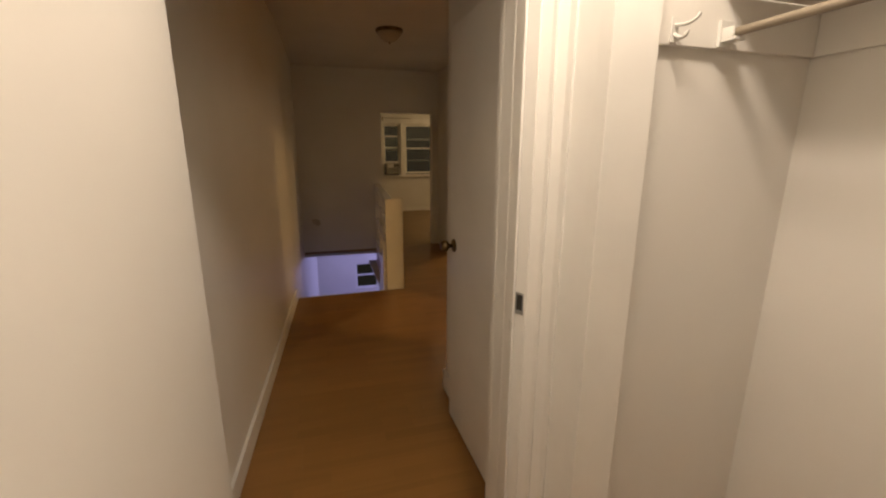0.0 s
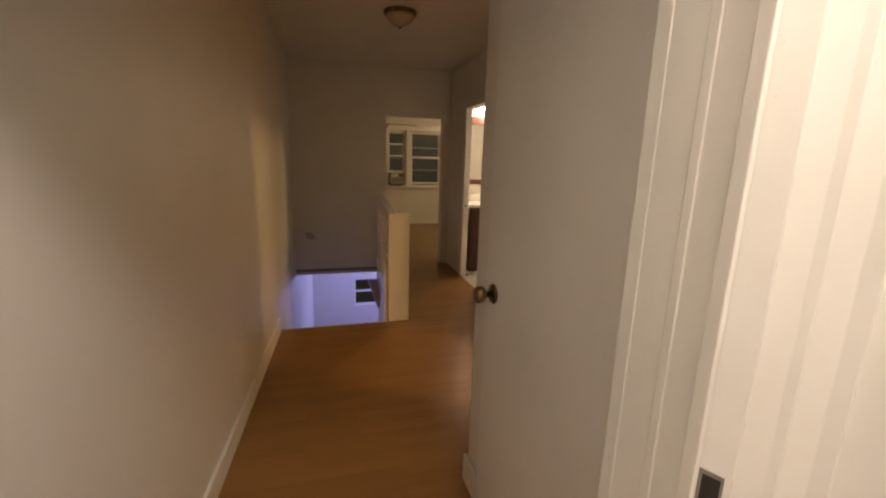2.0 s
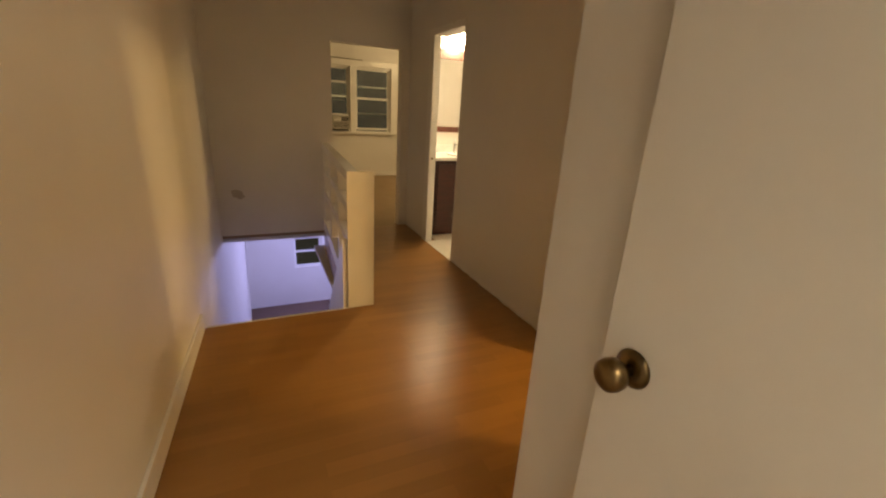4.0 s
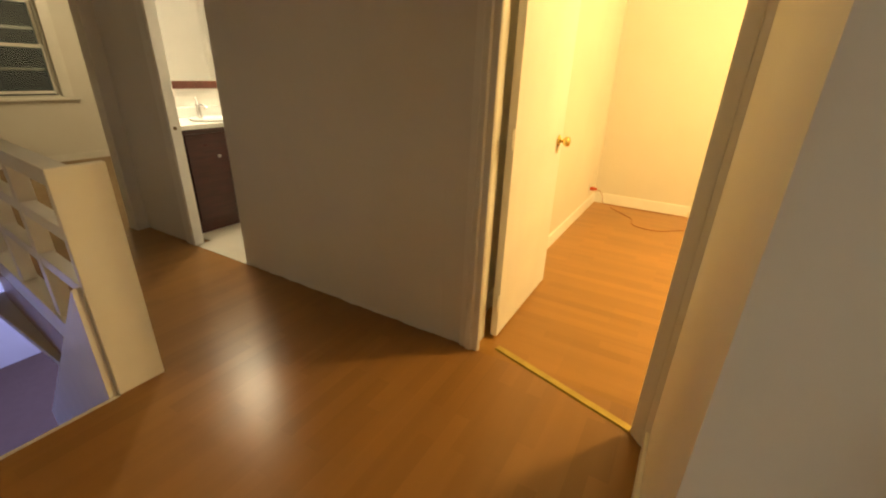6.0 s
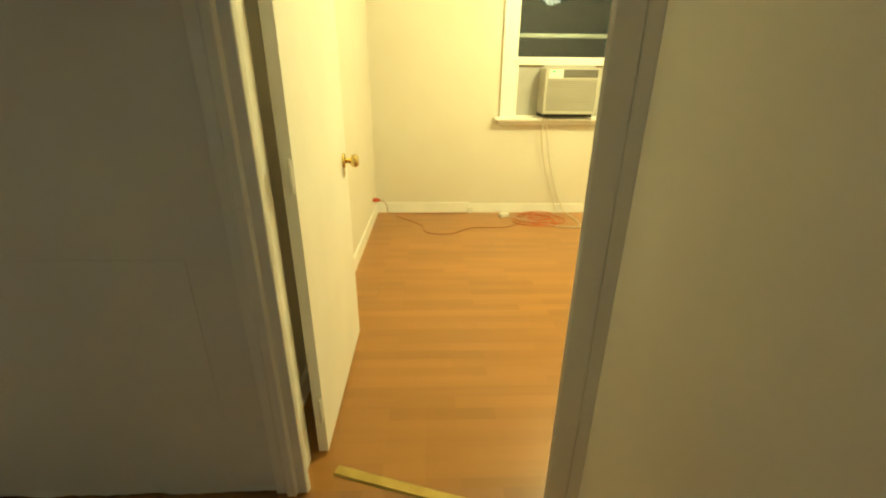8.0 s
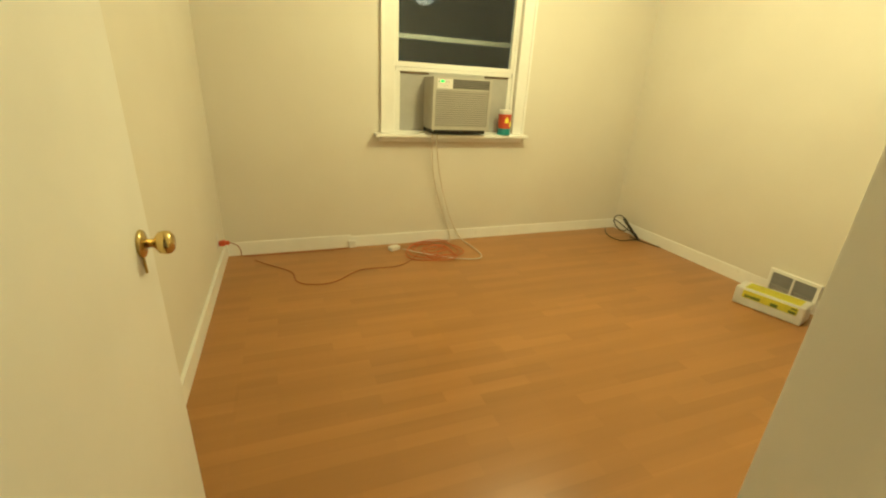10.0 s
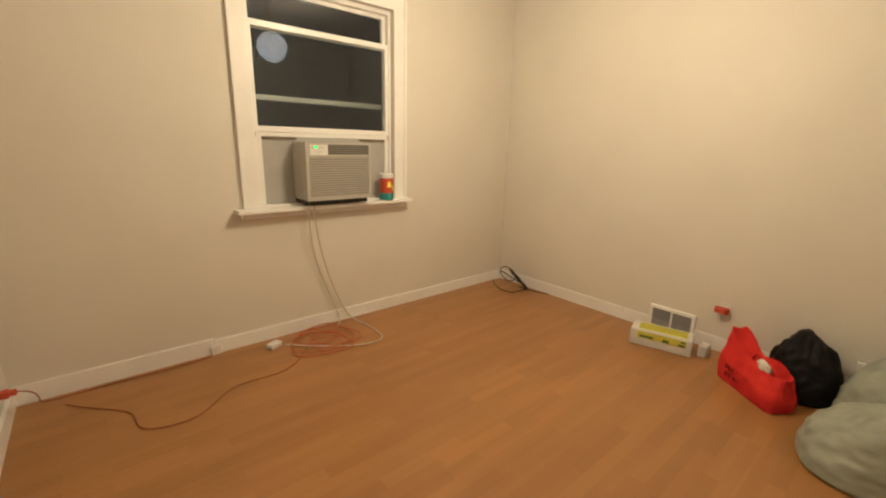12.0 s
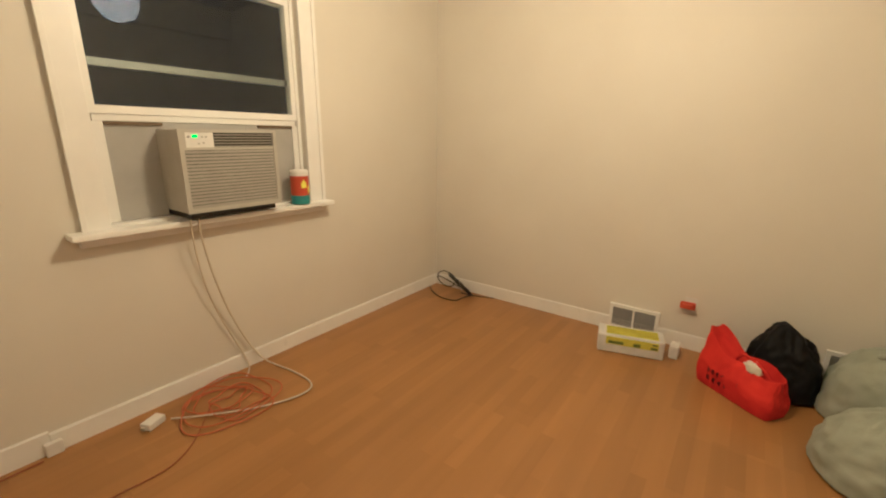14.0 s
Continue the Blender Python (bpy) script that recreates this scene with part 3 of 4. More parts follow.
def casing_piece(parent, name, x0, x1, y0, y1, z0, z1, bevel=0.004, mat=TRIM):
    bm = bmesh.new()
    block(bm, x0, x1, y0, y1, z0, z1)
    return part(name, bm, mat, parent, bevel=bevel)


for s in (-1, 1):
    a, b = sorted((s * (WW / 2 - 0.004), s * (WW / 2 + 0.098)))
    casing_piece(W1, "casing", a, b, -0.018, -0.0005, WZ0 - 0.02, WZ1 + 0.11)
    a, b = sorted((s * (WW / 2 + 0.082), s * (WW / 2 + 0.105)))
    casing_piece(W1, "backband", a, b, -0.030, -0.018, WZ0 - 0.015, WZ1 + 0.11, 0.003)
casing_piece(W1, "head_casing", -WW / 2 + 0.004, WW / 2 - 0.004, -0.018, -0.0005, WZ1 - 0.004, WZ1 + 0.11)
casing_piece(W1, "window_sill", -WW / 2 - 0.158, WW / 2 + 0.115, -0.105, -0.0005, 0.918, 0.944, 0.006)
casing_piece(W1, "window_sill", -WW / 2 + 0.001, WW / 2 - 0.001, 0.0, 0.15, 0.936, 0.955)
casing_piece(W1, "apron", -WW / 2 - 0.120, WW / 2 + 0.082, -0.045, -0.0005, 0.878, 0.917)
casing_piece(W1, "filler_panel", -0.505, -0.262, 0.062, 0.074, 0.956, 1.434, 0.002, PANEL)
casing_piece(W1, "filler_panel", 0.187, 0.505, 0.062, 0.074, 0.956, 1.434, 0.002, PANEL)
casing_piece(W1, "filler_frame", -0.512, -0.470, 0.052, 0.0615, 0.956, 1.404, 0.002, TRIM)
casing_piece(W1, "filler_frame", 0.478, 0.512, 0.052, 0.0615, 0.956, 1.404, 0.002, TRIM)
# dark brown strips paint the shadow band between filler panels and track
GAP_SHADE = material("brown_gap_shade", (0.20, 0.15, 0.09), 0.9, second=(0.12, 0.09, 0.055), scale=30, bump=0.5, bump_scale=90)
casing_piece(W1, "shade_strip", -0.470, -0.236, 0.050, 0.0615, 1.388, 1.4035, 0.002, GAP_SHADE)
casing_piece(W1, "shade_strip", 0.256, 0.478, 0.050, 0.0615, 1.390, 1.4035, 0.002, GAP_SHADE)
casing_piece(W1, "filler_panel", -0.262, 0.187, 0.062, 0.074, 1.375, 1.404, 0.001, PANEL)
casing_piece(W1, "filler_track", -0.505, 0.505, 0.056, 0.082, 1.405, 1.434, 0.002, TRIM)

# ---- air conditioner ----


def air_conditioner(m, w, h, d, lit=True):
    """Window unit: local x along the wall, y into the room is negative, z up from the sill."""
    ac = tagged(base("air_conditioner"), "beige window air conditioner with a lit green display", "air conditioner")
    ac.matrix_basis = m
    f = -0.165
    bm = bmesh.new()
    block(bm, -w / 2, w / 2, f + 0.012, d, 0.03, h)
    part("body", bm, AC_CASE, ac, bevel=0.008)
    # dark block carries the case and stands for the shaded gap beneath
    bm = bmesh.new()
    block(bm, -w / 2 + 0.02, w / 2 - 0.02, f + 0.03, d - 0.05, 0.0, 0.03)
    part("dark_gap_block", bm, DARK, ac)
    bm = bmesh.new()
    x0, x1, z0, z1 = -w / 2, w / 2, 0.03, h
    for b in ((x0, x1, z0, z0 + 0.022), (x0, x1, h - 0.095, h - 0.082), (x0, x1, z1 - 0.014, z1), (x0, x0 + 0.020, z0 + 0.022, h - 0.095), (x1 - 0.018, x1, z0 + 0.022, h - 0.095), (x0, x0 + 0.03, h - 0.082, z1 - 0.014), (x1 - 0.018, x1, h - 0.082, z1 - 0.014)):
        block(bm, b[0], b[1], f - 0.004, f + 0.014, b[2], b[3])
    part("front_frame", bm, AC_CASE, ac)
    n = 17
    step = (h - 0.095 - z0 - 0.022) / n
    grille = bmesh.new()
    block(grille, x0 + 0.018, x1 - 0.016, f + 0.0075, f + 0.0135, z0 + 0.020, h - 0.093)
    g = part("grille", grille, DARK, ac)
    for i in range(n):
        bm = bmesh.new()
        z = z0 + 0.022 + step * i
        block(bm, x0 + 0.019, x1 - 0.017, f + 0.0005, f + 0.009, z + 0.001, z + step * 0.84)
        part("slat", bm, AC_GRILLE, g)
    bm = bmesh.new()
    block(bm, x0 + 0.155, x1 - 0.017, f + 0.009, f + 0.0115, h - 0.083, h - 0.013)
    vent = part("outlet_vent", bm, DARK, ac, "dark louvred air outlet")
    for i in range(5):
        bm = bmesh.new()
        z = h - 0.080 + 0.0135 * i
        block(bm, x0 + 0.156, x1 - 0.018, f - 0.001, f + 0.0085, z, z + 0.0045)
        part("louvre", bm, AC_GRILLE, vent)
    bm = bmesh.new()
    block(bm, x0 + 0.029, x0 + 0.156, f - 0.002, f + 0.0115, h - 0.083, h - 0.013)
    panel = part("control_panel", bm, WHITE, ac, "white control panel")
    bm = bmesh.new()
    block(bm, x0 + 0.060, x0 + 0.084, f - 0.0035, f - 0.0019, h - 0.037, h - 0.025)
    part("display", bm, GREEN_LED if lit else DARK, panel, "glowing green display" if lit else "")
    for bx, bz in ((0.040, 0.031), (0.100, 0.031), (0.118, 0.031), (0.082, 0.062), (0.104, 0.058)):
        bm = bmesh.new()
        block(bm, x0 + bx, x0 + bx + 0.009, f - 0.0035, f - 0.0019, h - bz - 0.006, h - bz)
        part("button", bm, AC_GRILLE if bx > 0.05 else DARK, panel)
    return ac


air_conditioner(Matrix.Translation((WX, 1.990, 0.956)) @ Matrix.Rotation(radians(-90), 4, "Z"), 0.488, 0.418, 0.34)

CAN = tagged(base("wipes_canister", (5.236, 1.548, 0.945)), "orange and teal wipes canister with white lid on the sill", "canister")
for name, mat, prof in (("label_band", TEAL, [(0.052, 0), (0.054, 0.003), (0.054, 0.055)]), ("body", ORANGE, [(0.054, 0.055), (0.054, 0.170)]), ("lid", WHITE, [(0.0545, 0.170), (0.055, 0.173), (0.055, 0.195), (0.048, 0.205), (0.015, 0.207)])):
    bm = bmesh.new()
    lathe(bm, prof, Matrix.Identity(4), 28)
    part(name, bm, mat, CAN, smooth=False)
bm = bmesh.new()
for a0, a1, z0, z1 in ((2.7, 3.3, 0.10, 0.15), (3.5, 4.2, 0.07, 0.12)):
    n = 8
    lo = [bm.verts.new((0.0545 * math.cos(a0 + (a1 - a0) * i / n), 0.0545 * math.sin(a0 + (a1 - a0) * i / n), z0)) for i in range(n + 1)]
    hi = [bm.verts.new((0.0545 * math.cos(a0 + (a1 - a0) * i / n), 0.0545 * math.sin(a0 + (a1 - a0) * i / n), z1 - 0.02 * abs(i - 4) / 4)) for i in range(n + 1)]
    for i in range(n):
        bm.faces.new((lo[i], lo[i + 1], hi[i + 1], hi[i]))
part("print", bm, YELLOW, CAN)

# ---- bedroom lamp ----
globe_glow = glowing("lamp_glow", (1.0, 0.80, 0.48), BEDROOM_LIGHT)
gn = globe_glow.node_tree
mottle = gn.nodes.new("ShaderNodeTexNoise")
mottle.inputs["Scale"].default_value, mottle.inputs["Detail"].default_value = 16.0, 3
spread = gn.nodes.new("ShaderNodeMapRange")
spread.inputs["From Min"].default_value, spread.inputs["From Max"].default_value = 0.35, 0.65
spread.inputs["To Min"].default_value, spread.inputs["To Max"].default_value = BEDROOM_LIGHT * 0.45, BEDROOM_LIGHT * 1.35
gn.links.new(mottle.outputs["Fac"], spread.inputs["Value"])
gn.links.new(spread.outputs["Result"], gn.nodes["Principled BSDF"].inputs["Emission Strength"])
DOME = tagged(base("pendant_light", (3.75, 1.76, HB)), "lit round frosted glass globe light", "ceiling light")
bm = bmesh.new()
lathe(bm, [(0.062, -0.001), (0.064, -0.012), (0.050, -0.030), (0.010, -0.034), (0.010, -0.350), (0.046, -0.352), (0.050, -0.372)], Matrix.Identity(4), 28)
part("stem", bm, BRASS, DOME, smooth=True)
bm = bmesh.new()
bmesh.ops.create_uvsphere(bm, u_segments=32, v_segments=20, radius=0.142, matrix=Matrix.Translation((0, 0, 2.28 - HB)))
globe = part("glass_globe", bm, globe_glow, DOME, smooth=True)
globe.visible_shadow = False

# ---- cords and outlets ----


def outlet(place, turn, label):
    ob = tagged(base("wall_outlet", place), label, "outlet")
    ob.rotation_euler = (0, 0, radians(turn))
    bm = bmesh.new()
    block(bm, -0.035, 0.035, -0.005, 0.0, -0.057, 0.057)
    part("cover_plate", bm, WHITE, ob, bevel=0.002)
    for z in (-0.02, 0.02):
        bm = bmesh.new()
        block(bm, -0.017, 0.017, -0.0065, -0.0049, z - 0.014, z + 0.014)
        part("socket", bm, WHITE, ob, bevel=0.0005)
    return ob


outlet((3.207, 0.075, 0.300), 180, "white wall outlet with an orange plug")
outlet((5.02, 3.815, 0.215), 0, "white wall outlet beside the corner")


def plug(place, turn, mat, label, size=1.0):
    ob = tagged(base("electric_plug", place), label, "plug")
    ob.rotation_euler = (0, 0, radians(turn))
    bm = bmesh.new()
    s = size
    for y0, y1, r, q in ((0.0, 0.018, 0.019, 0.015), (0.018, 0.04, 0.021, 0.017), (0.04, 0.066, 0.014, 0.012)):
        block(bm, -r * s, r * s, -y1 * s, -y0 * s, -q * s, q * s)
    part("plug_body", bm, mat, ob, bevel=0.004)
    return ob


plug((3.222, 0.082, 0.308), 180, ORANGE, "orange heavy-duty plug in a wall outlet", 1.2).scale = (1.75, 0.7, 1.1)
plug((5.02, 3.808, 0.205), 0, ORANGE, "orange cord plug in the corner outlet", 1.0)

rnd = random.Random(4)


def cord(name, points, r, mat, label, category="cord"):
    return tagged(wire(name, points, r, mat), label, category)


cord("extension_cord", [(5.02, 3.742, 0.205), (5.03, 3.70, 0.19), (5.10, 3.68, 0.12), (5.20, 3.70, 0.03), (5.24, 3.68, 0.006), (5.25, 3.50, 0.005), (5.24, 3.2, 0.005), (5.25, 2.9, 0.005)], 0.0030, CORD_BROWN, "thin brown cord from the corner outlet along the baseboard")
loose = [(5.15, 3.60, 0.005), (5.06, 3.53, 0.005), (4.95, 3.41, 0.005), (4.84, 3.32, 0.005), (4.73, 3.34, 0.005), (4.64, 3.29, 0.005), (4.61, 3.17, 0.005), (4.62, 3.06, 0.005), (4.73, 2.96, 0.005), (4.81, 2.86, 0.005), (4.79, 2.70, 0.005), (4.775, 2.56, 0.006), (4.89, 2.43, 0.008), (5.06, 2.30, 0.012)]
cord("extension_cord", loose, 0.0027, CORD_BROWN, "thin orange-brown extension cord lying in a wavy line")
tangle = []
for i in range(84):
    a = i * 0.46
    r = 0.150 + 0.075 * math.sin(i * 0.31) + 0.026 * math.sin(i * 1.7)
    tangle.append((min(5.272, 5.035 + 0.035 * math.sin(i * 0.21) + r * 1.05 * math.cos(a)), 2.215 + r * 1.08 * math.sin(a) + 0.02 * math.sin(i), 0.006 + 0.020 * (i % 9) / 9))
cord("extension_cord", tangle, 0.0035, CORD_ORANGE, "tangled orange extension cord heaped on the floor")
cord("power_cord", [(5.19, 2.165, 0.985), (5.195, 2.168, 0.93), (5.20, 2.170, 0.88), (5.225, 2.125, 0.62), (5.255, 2.045, 0.36), (5.275, 1.955, 0.15), (5.265, 1.885, 0.012), (5.10, 1.85, 0.007), (4.953, 1.839, 0.007), (4.84, 1.845, 0.007), (4.785, 1.885, 0.007), (4.78, 1.965, 0.007), (4.835, 2.134, 0.010), (4.976, 2.339, 0.020), (5.106, 2.463, 0.016)], 0.0048, CORD_WHITE, "cream air conditioner cord hanging to the floor")
tagged(boxes("cable_cover", WHITE, [(5.262, 5.2835, 2.825, 2.885, 0.0, 0.062)], bevel=0.006), "small white plastic cable cover at the baseboard joint", "cover")
cord("power_cord", [(5.19, 2.205, 0.985), (5.192, 2.208, 0.93), (5.197, 2.210, 0.88), (5.240, 2.175, 0.62), (5.268, 2.105, 0.38), (5.277, 2.02, 0.18), (5.272, 1.97, 0.03), (5.24, 1.98, 0.010), (5.18, 2.04, 0.008)], 0.0040, CORD_WHITE, "cream cord hanging down under the window sill")
ADAPTER = tagged(base("plug_adapter", (5.145, 2.525, 0.001)), "white leakage-protection plug lying on the floor", "plug")
ADAPTER.rotation_euler = (0, 0, radians(24))
bm = bmesh.new()
block(bm, -0.028, 0.028, -0.045, 0.045, 0, 0.034)
part("plug_body", bm, WHITE, ADAPTER, bevel=0.007)
bm = bmesh.new()
block(bm, -0.012, 0.012, 0.045, 0.058, 0.010, 0.024)
part("plug_base", bm, AC_CASE, ADAPTER)
coil = []
for i in range(14):
    a = i * 0.52
    coil.append((5.115 + 0.085 * math.cos(a), 0.165 + 0.02 * math.cos(a) + 0.03 * math.sin(a), 0.102 + 0.085 * math.sin(a)))
for i in range(76):
    a = i * 0.50
    k = 1 + 0.10 * math.sin(i * 0.37)
    m, w = k * math.cos(a), k * math.sin(a)
    coil.append((4.955 - 0.120 * m + 0.030 * w + 0.020 * math.sin(i * 0.9), 0.185 + 0.03 * m + 0.045 * w, max(0.008, 0.092 - 0.045 * m + 0.060 * w + 0.008 * math.sin(i * 1.3))))
coil += [(4.86, 0.30, 0.02), (4.87, 0.36, 0.006), (4.97, 0.375, 0.006), (5.06, 0.365, 0.006), (5.18, 0.30, 0.006), (5.27, 0.21, 0.006)]
cord("cable_coil", coil, 0.0048, CORD_BLACK, "coiled black cable standing in the room corner")
cord("cable_coil", [(4.93, 0.20, 0.02), (4.82, 0.18, 0.008), (4.74, 0.13, 0.006), (4.65, 0.105, 0.006)], 0.0045, CORD_BLACK, "loose end of a black cable along the baseboard")

# ---- vents ----


def wall_vent(x0, x1, z0, z1, label):
    ob = tagged(base("wall_vent", ((x0 + x1) / 2, 0.075, z0)), label, "vent")
    w, h = (x1 - x0) / 2, z1 - z0
    bm = bmesh.new()
    for a, b, c, d in ((-w, w, 0, 0.02), (-w, w, h - 0.022, h), (-w, -w + 0.022, 0.02, h - 0.022), (w - 0.022, w, 0.02, h - 0.022), (-0.006, 0.006, 0.02, h - 0.022)):
        block(bm, a, b, 0.0, 0.022, c, d)
    part("frame", bm, TRIM, ob)
    bm = bmesh.new()
    block(bm, -w + 0.02, w - 0.02, 0.001, 0.004, 0.018, h - 0.02)
    part("backing", bm, DARK, ob)
    n = 12
    for i in range(n):
        bm = bmesh.new()
        z = 0.02 + (h - 0.044) * i / n
        block(bm, -w + 0.022, w - 0.022, 0.0045, 0.016, z, z + (h - 0.044) / n * 0.72)
        part("slat", bm, VENT_GREY, ob)
    return ob


wall_vent(3.375, 3.70, 0.03, 0.205, "white wall vent with two grey louvred panels")
wall_vent(2.36, 2.52, 0.03, 0.215, "white wall vent behind the plastic bags")

# ---- clear box with yellow contents ----
BOX = tagged(base("plastic_package", (3.478, 0.418, 0.0)), "clear plastic package of yellow cards on the floor", "package")
BOX.rotation_euler = (0, 0, radians(15))
bm = bmesh.new()
block(bm, -0.200, 0.195, -0.165, 0.0, 0, 0.126)
part("clear_shell", bm, CLEAR, BOX, bevel=0.012)
bm = bmesh.new()
block(bm, -0.165, 0.165, -0.125, -0.012, 0.012, 0.040)
part("tray", bm, PAPER, BOX, bevel=0.004)
bm = bmesh.new()
v = [bm.verts.new(c) for c in ((-0.165, 0.003, 0.062), (0.145, 0.003, 0.062), (0.145, 0.003, 0.110), (0.145, -0.02, 0.1295), (0.145, -0.13, 0.1305), (-0.165, -0.13, 0.1305), (-0.165, -0.02, 0.1295), (-0.165, 0.003, 0.110))]
for f in ((0, 1, 2, 7), (7, 2, 3, 6), (6, 3, 4, 5)):
    bm.faces.new([v[i] for i in f])
bmesh.ops.solidify(bm, geom=bm.faces[:], thickness=-0.001)
card = part("yellow_label", bm, YELLOW, BOX, "bright yellow printed label")
for x0, x1, z0, z1 in ((0.04, 0.13, 0.068, 0.086), (-0.06, -0.02, 0.066, 0.088), (-0.16, -0.12, 0.066, 0.082), (-0.16, -0.13, 0.094, 0.104)):
    bm = bmesh.new()
    block(bm, x0, x1, 0.0035, 0.0052, z0, z1)
    part("print", bm, CARD_GREEN, card)
tagged(boxes("small_clear_box", CLEAR, [(3.215, 3.27, 0.20, 0.30, 0.0, 0.085)], bevel=0.012), "small clear plastic box against the baseboard", "box")

# ---- bags ----


def sack(name, place, size, turn, mat, seed, label, peak=(0, 0, 0), square=2.6, crease=0.022, seg=40, rings=22, neck=0.0):
    """A slumped plastic bag: a rounded block with a flat foot, creases and an uneven top."""
    ob = tagged(base(name, place), label, "bag")
    ob.rotation_euler = (0, 0, radians(turn))
    bm = bmesh.new()
    sx, sy, sz = size
    loops = []
    for j in range(rings + 1):
        v = j / rings
        if v < 0.12:
            r, z = 0.80 + 0.20 * (v / 0.12) ** 0.6, v * 0.35
        else:
            w = (v - 0.12) / 0.88
            z = 0.042 + 0.958 * w
            r = (1 - w ** 3.2) ** 0.55 * (1 - 0.18 * w)
        loop = []
        for i in range(seg):
            a = 2 * math.pi * i / seg
            c, s = math.cos(a), math.sin(a)
            k = (abs(c) ** square + abs(s) ** square) ** (-1 / square)
            x, y = c * k * r, s * k * r
            p = Vector((x * 1.7 + seed, y * 1.7, z * 1.4))
            d = noise.noise(p * 1.6) * 1.3 + noise.noise(p * 4.2) * 0.5 + (0.5 - abs(noise.noise(p * 5.5))) * 0.7 + abs(noise.noise(p * 3.0 + Vector((0, 0, seed)))) * 1.4
            bulge = 1 + crease * d * (0.25 + min(1, z * 3)) / max(0.25, r + 0.3)
            top = 1 + peak[2] * math.exp(-((x - peak[0]) ** 2 + (y - peak[1]) ** 2) * 3.0) * max(0, z)
            loop.append(bm.verts.new((x * sx / 2 * bulge, y * sy / 2 * bulge, max(0, z * sz * top + crease * 0.5 * sz * d * z))))
        loops.append(loop)
    for lo, hi in zip(loops, loops[1:]):
        for i in range(seg):
            k = (i + 1) % seg
            bm.faces.new((lo[i], lo[k], hi[k], hi[i]))
    bm.faces.new(loops[0][::-1])
    bm.faces.new(loops[-1])
    body = part("bag_body", bm, mat, ob, smooth=True)
    return ob, body


BLACK, _ = sack("bin_bag", (2.715, 0.285, 0), (0.35, 0.36, 0.335), 10, BLACK_BAG, 3.1, "full black plastic bag leaning against the wall", peak=(0.35, 0.0, 0.16), crease=0.075, seg=72, rings=36)
G1, _ = sack("plastic_bag", (2.31, 0.36, 0), (0.50, 0.46, 0.345), -8, GREEN_BAG, 7.7, "pale green translucent shopping bag slumped by the wall", peak=(0.4, -0.3, 0.15), crease=0.06, seg=72, rings=36)
G2, _ = sack("plastic_bag", (2.33, 0.87, 0), (0.58, 0.46, 0.305), 14, GREEN_BAG, 12.4, "pale green translucent shopping bag lying on the floor", peak=(0.3, 0.2, 0.12), crease=0.06, seg=72, rings=36)
for g, pts in ((G1, [(0.08, 0.02, 0.33), (0.05, 0.05, 0.385), (-0.01, 0.06, 0.385), (-0.05, 0.03, 0.33)]), (G2, [(0.10, 0.02, 0.26), (0.08, 0.05, 0.315), (0.02, 0.06, 0.315), (-0.03, 0.03, 0.26)])):
    wire("knot", pts, 0.014, GREEN_BAG, g)


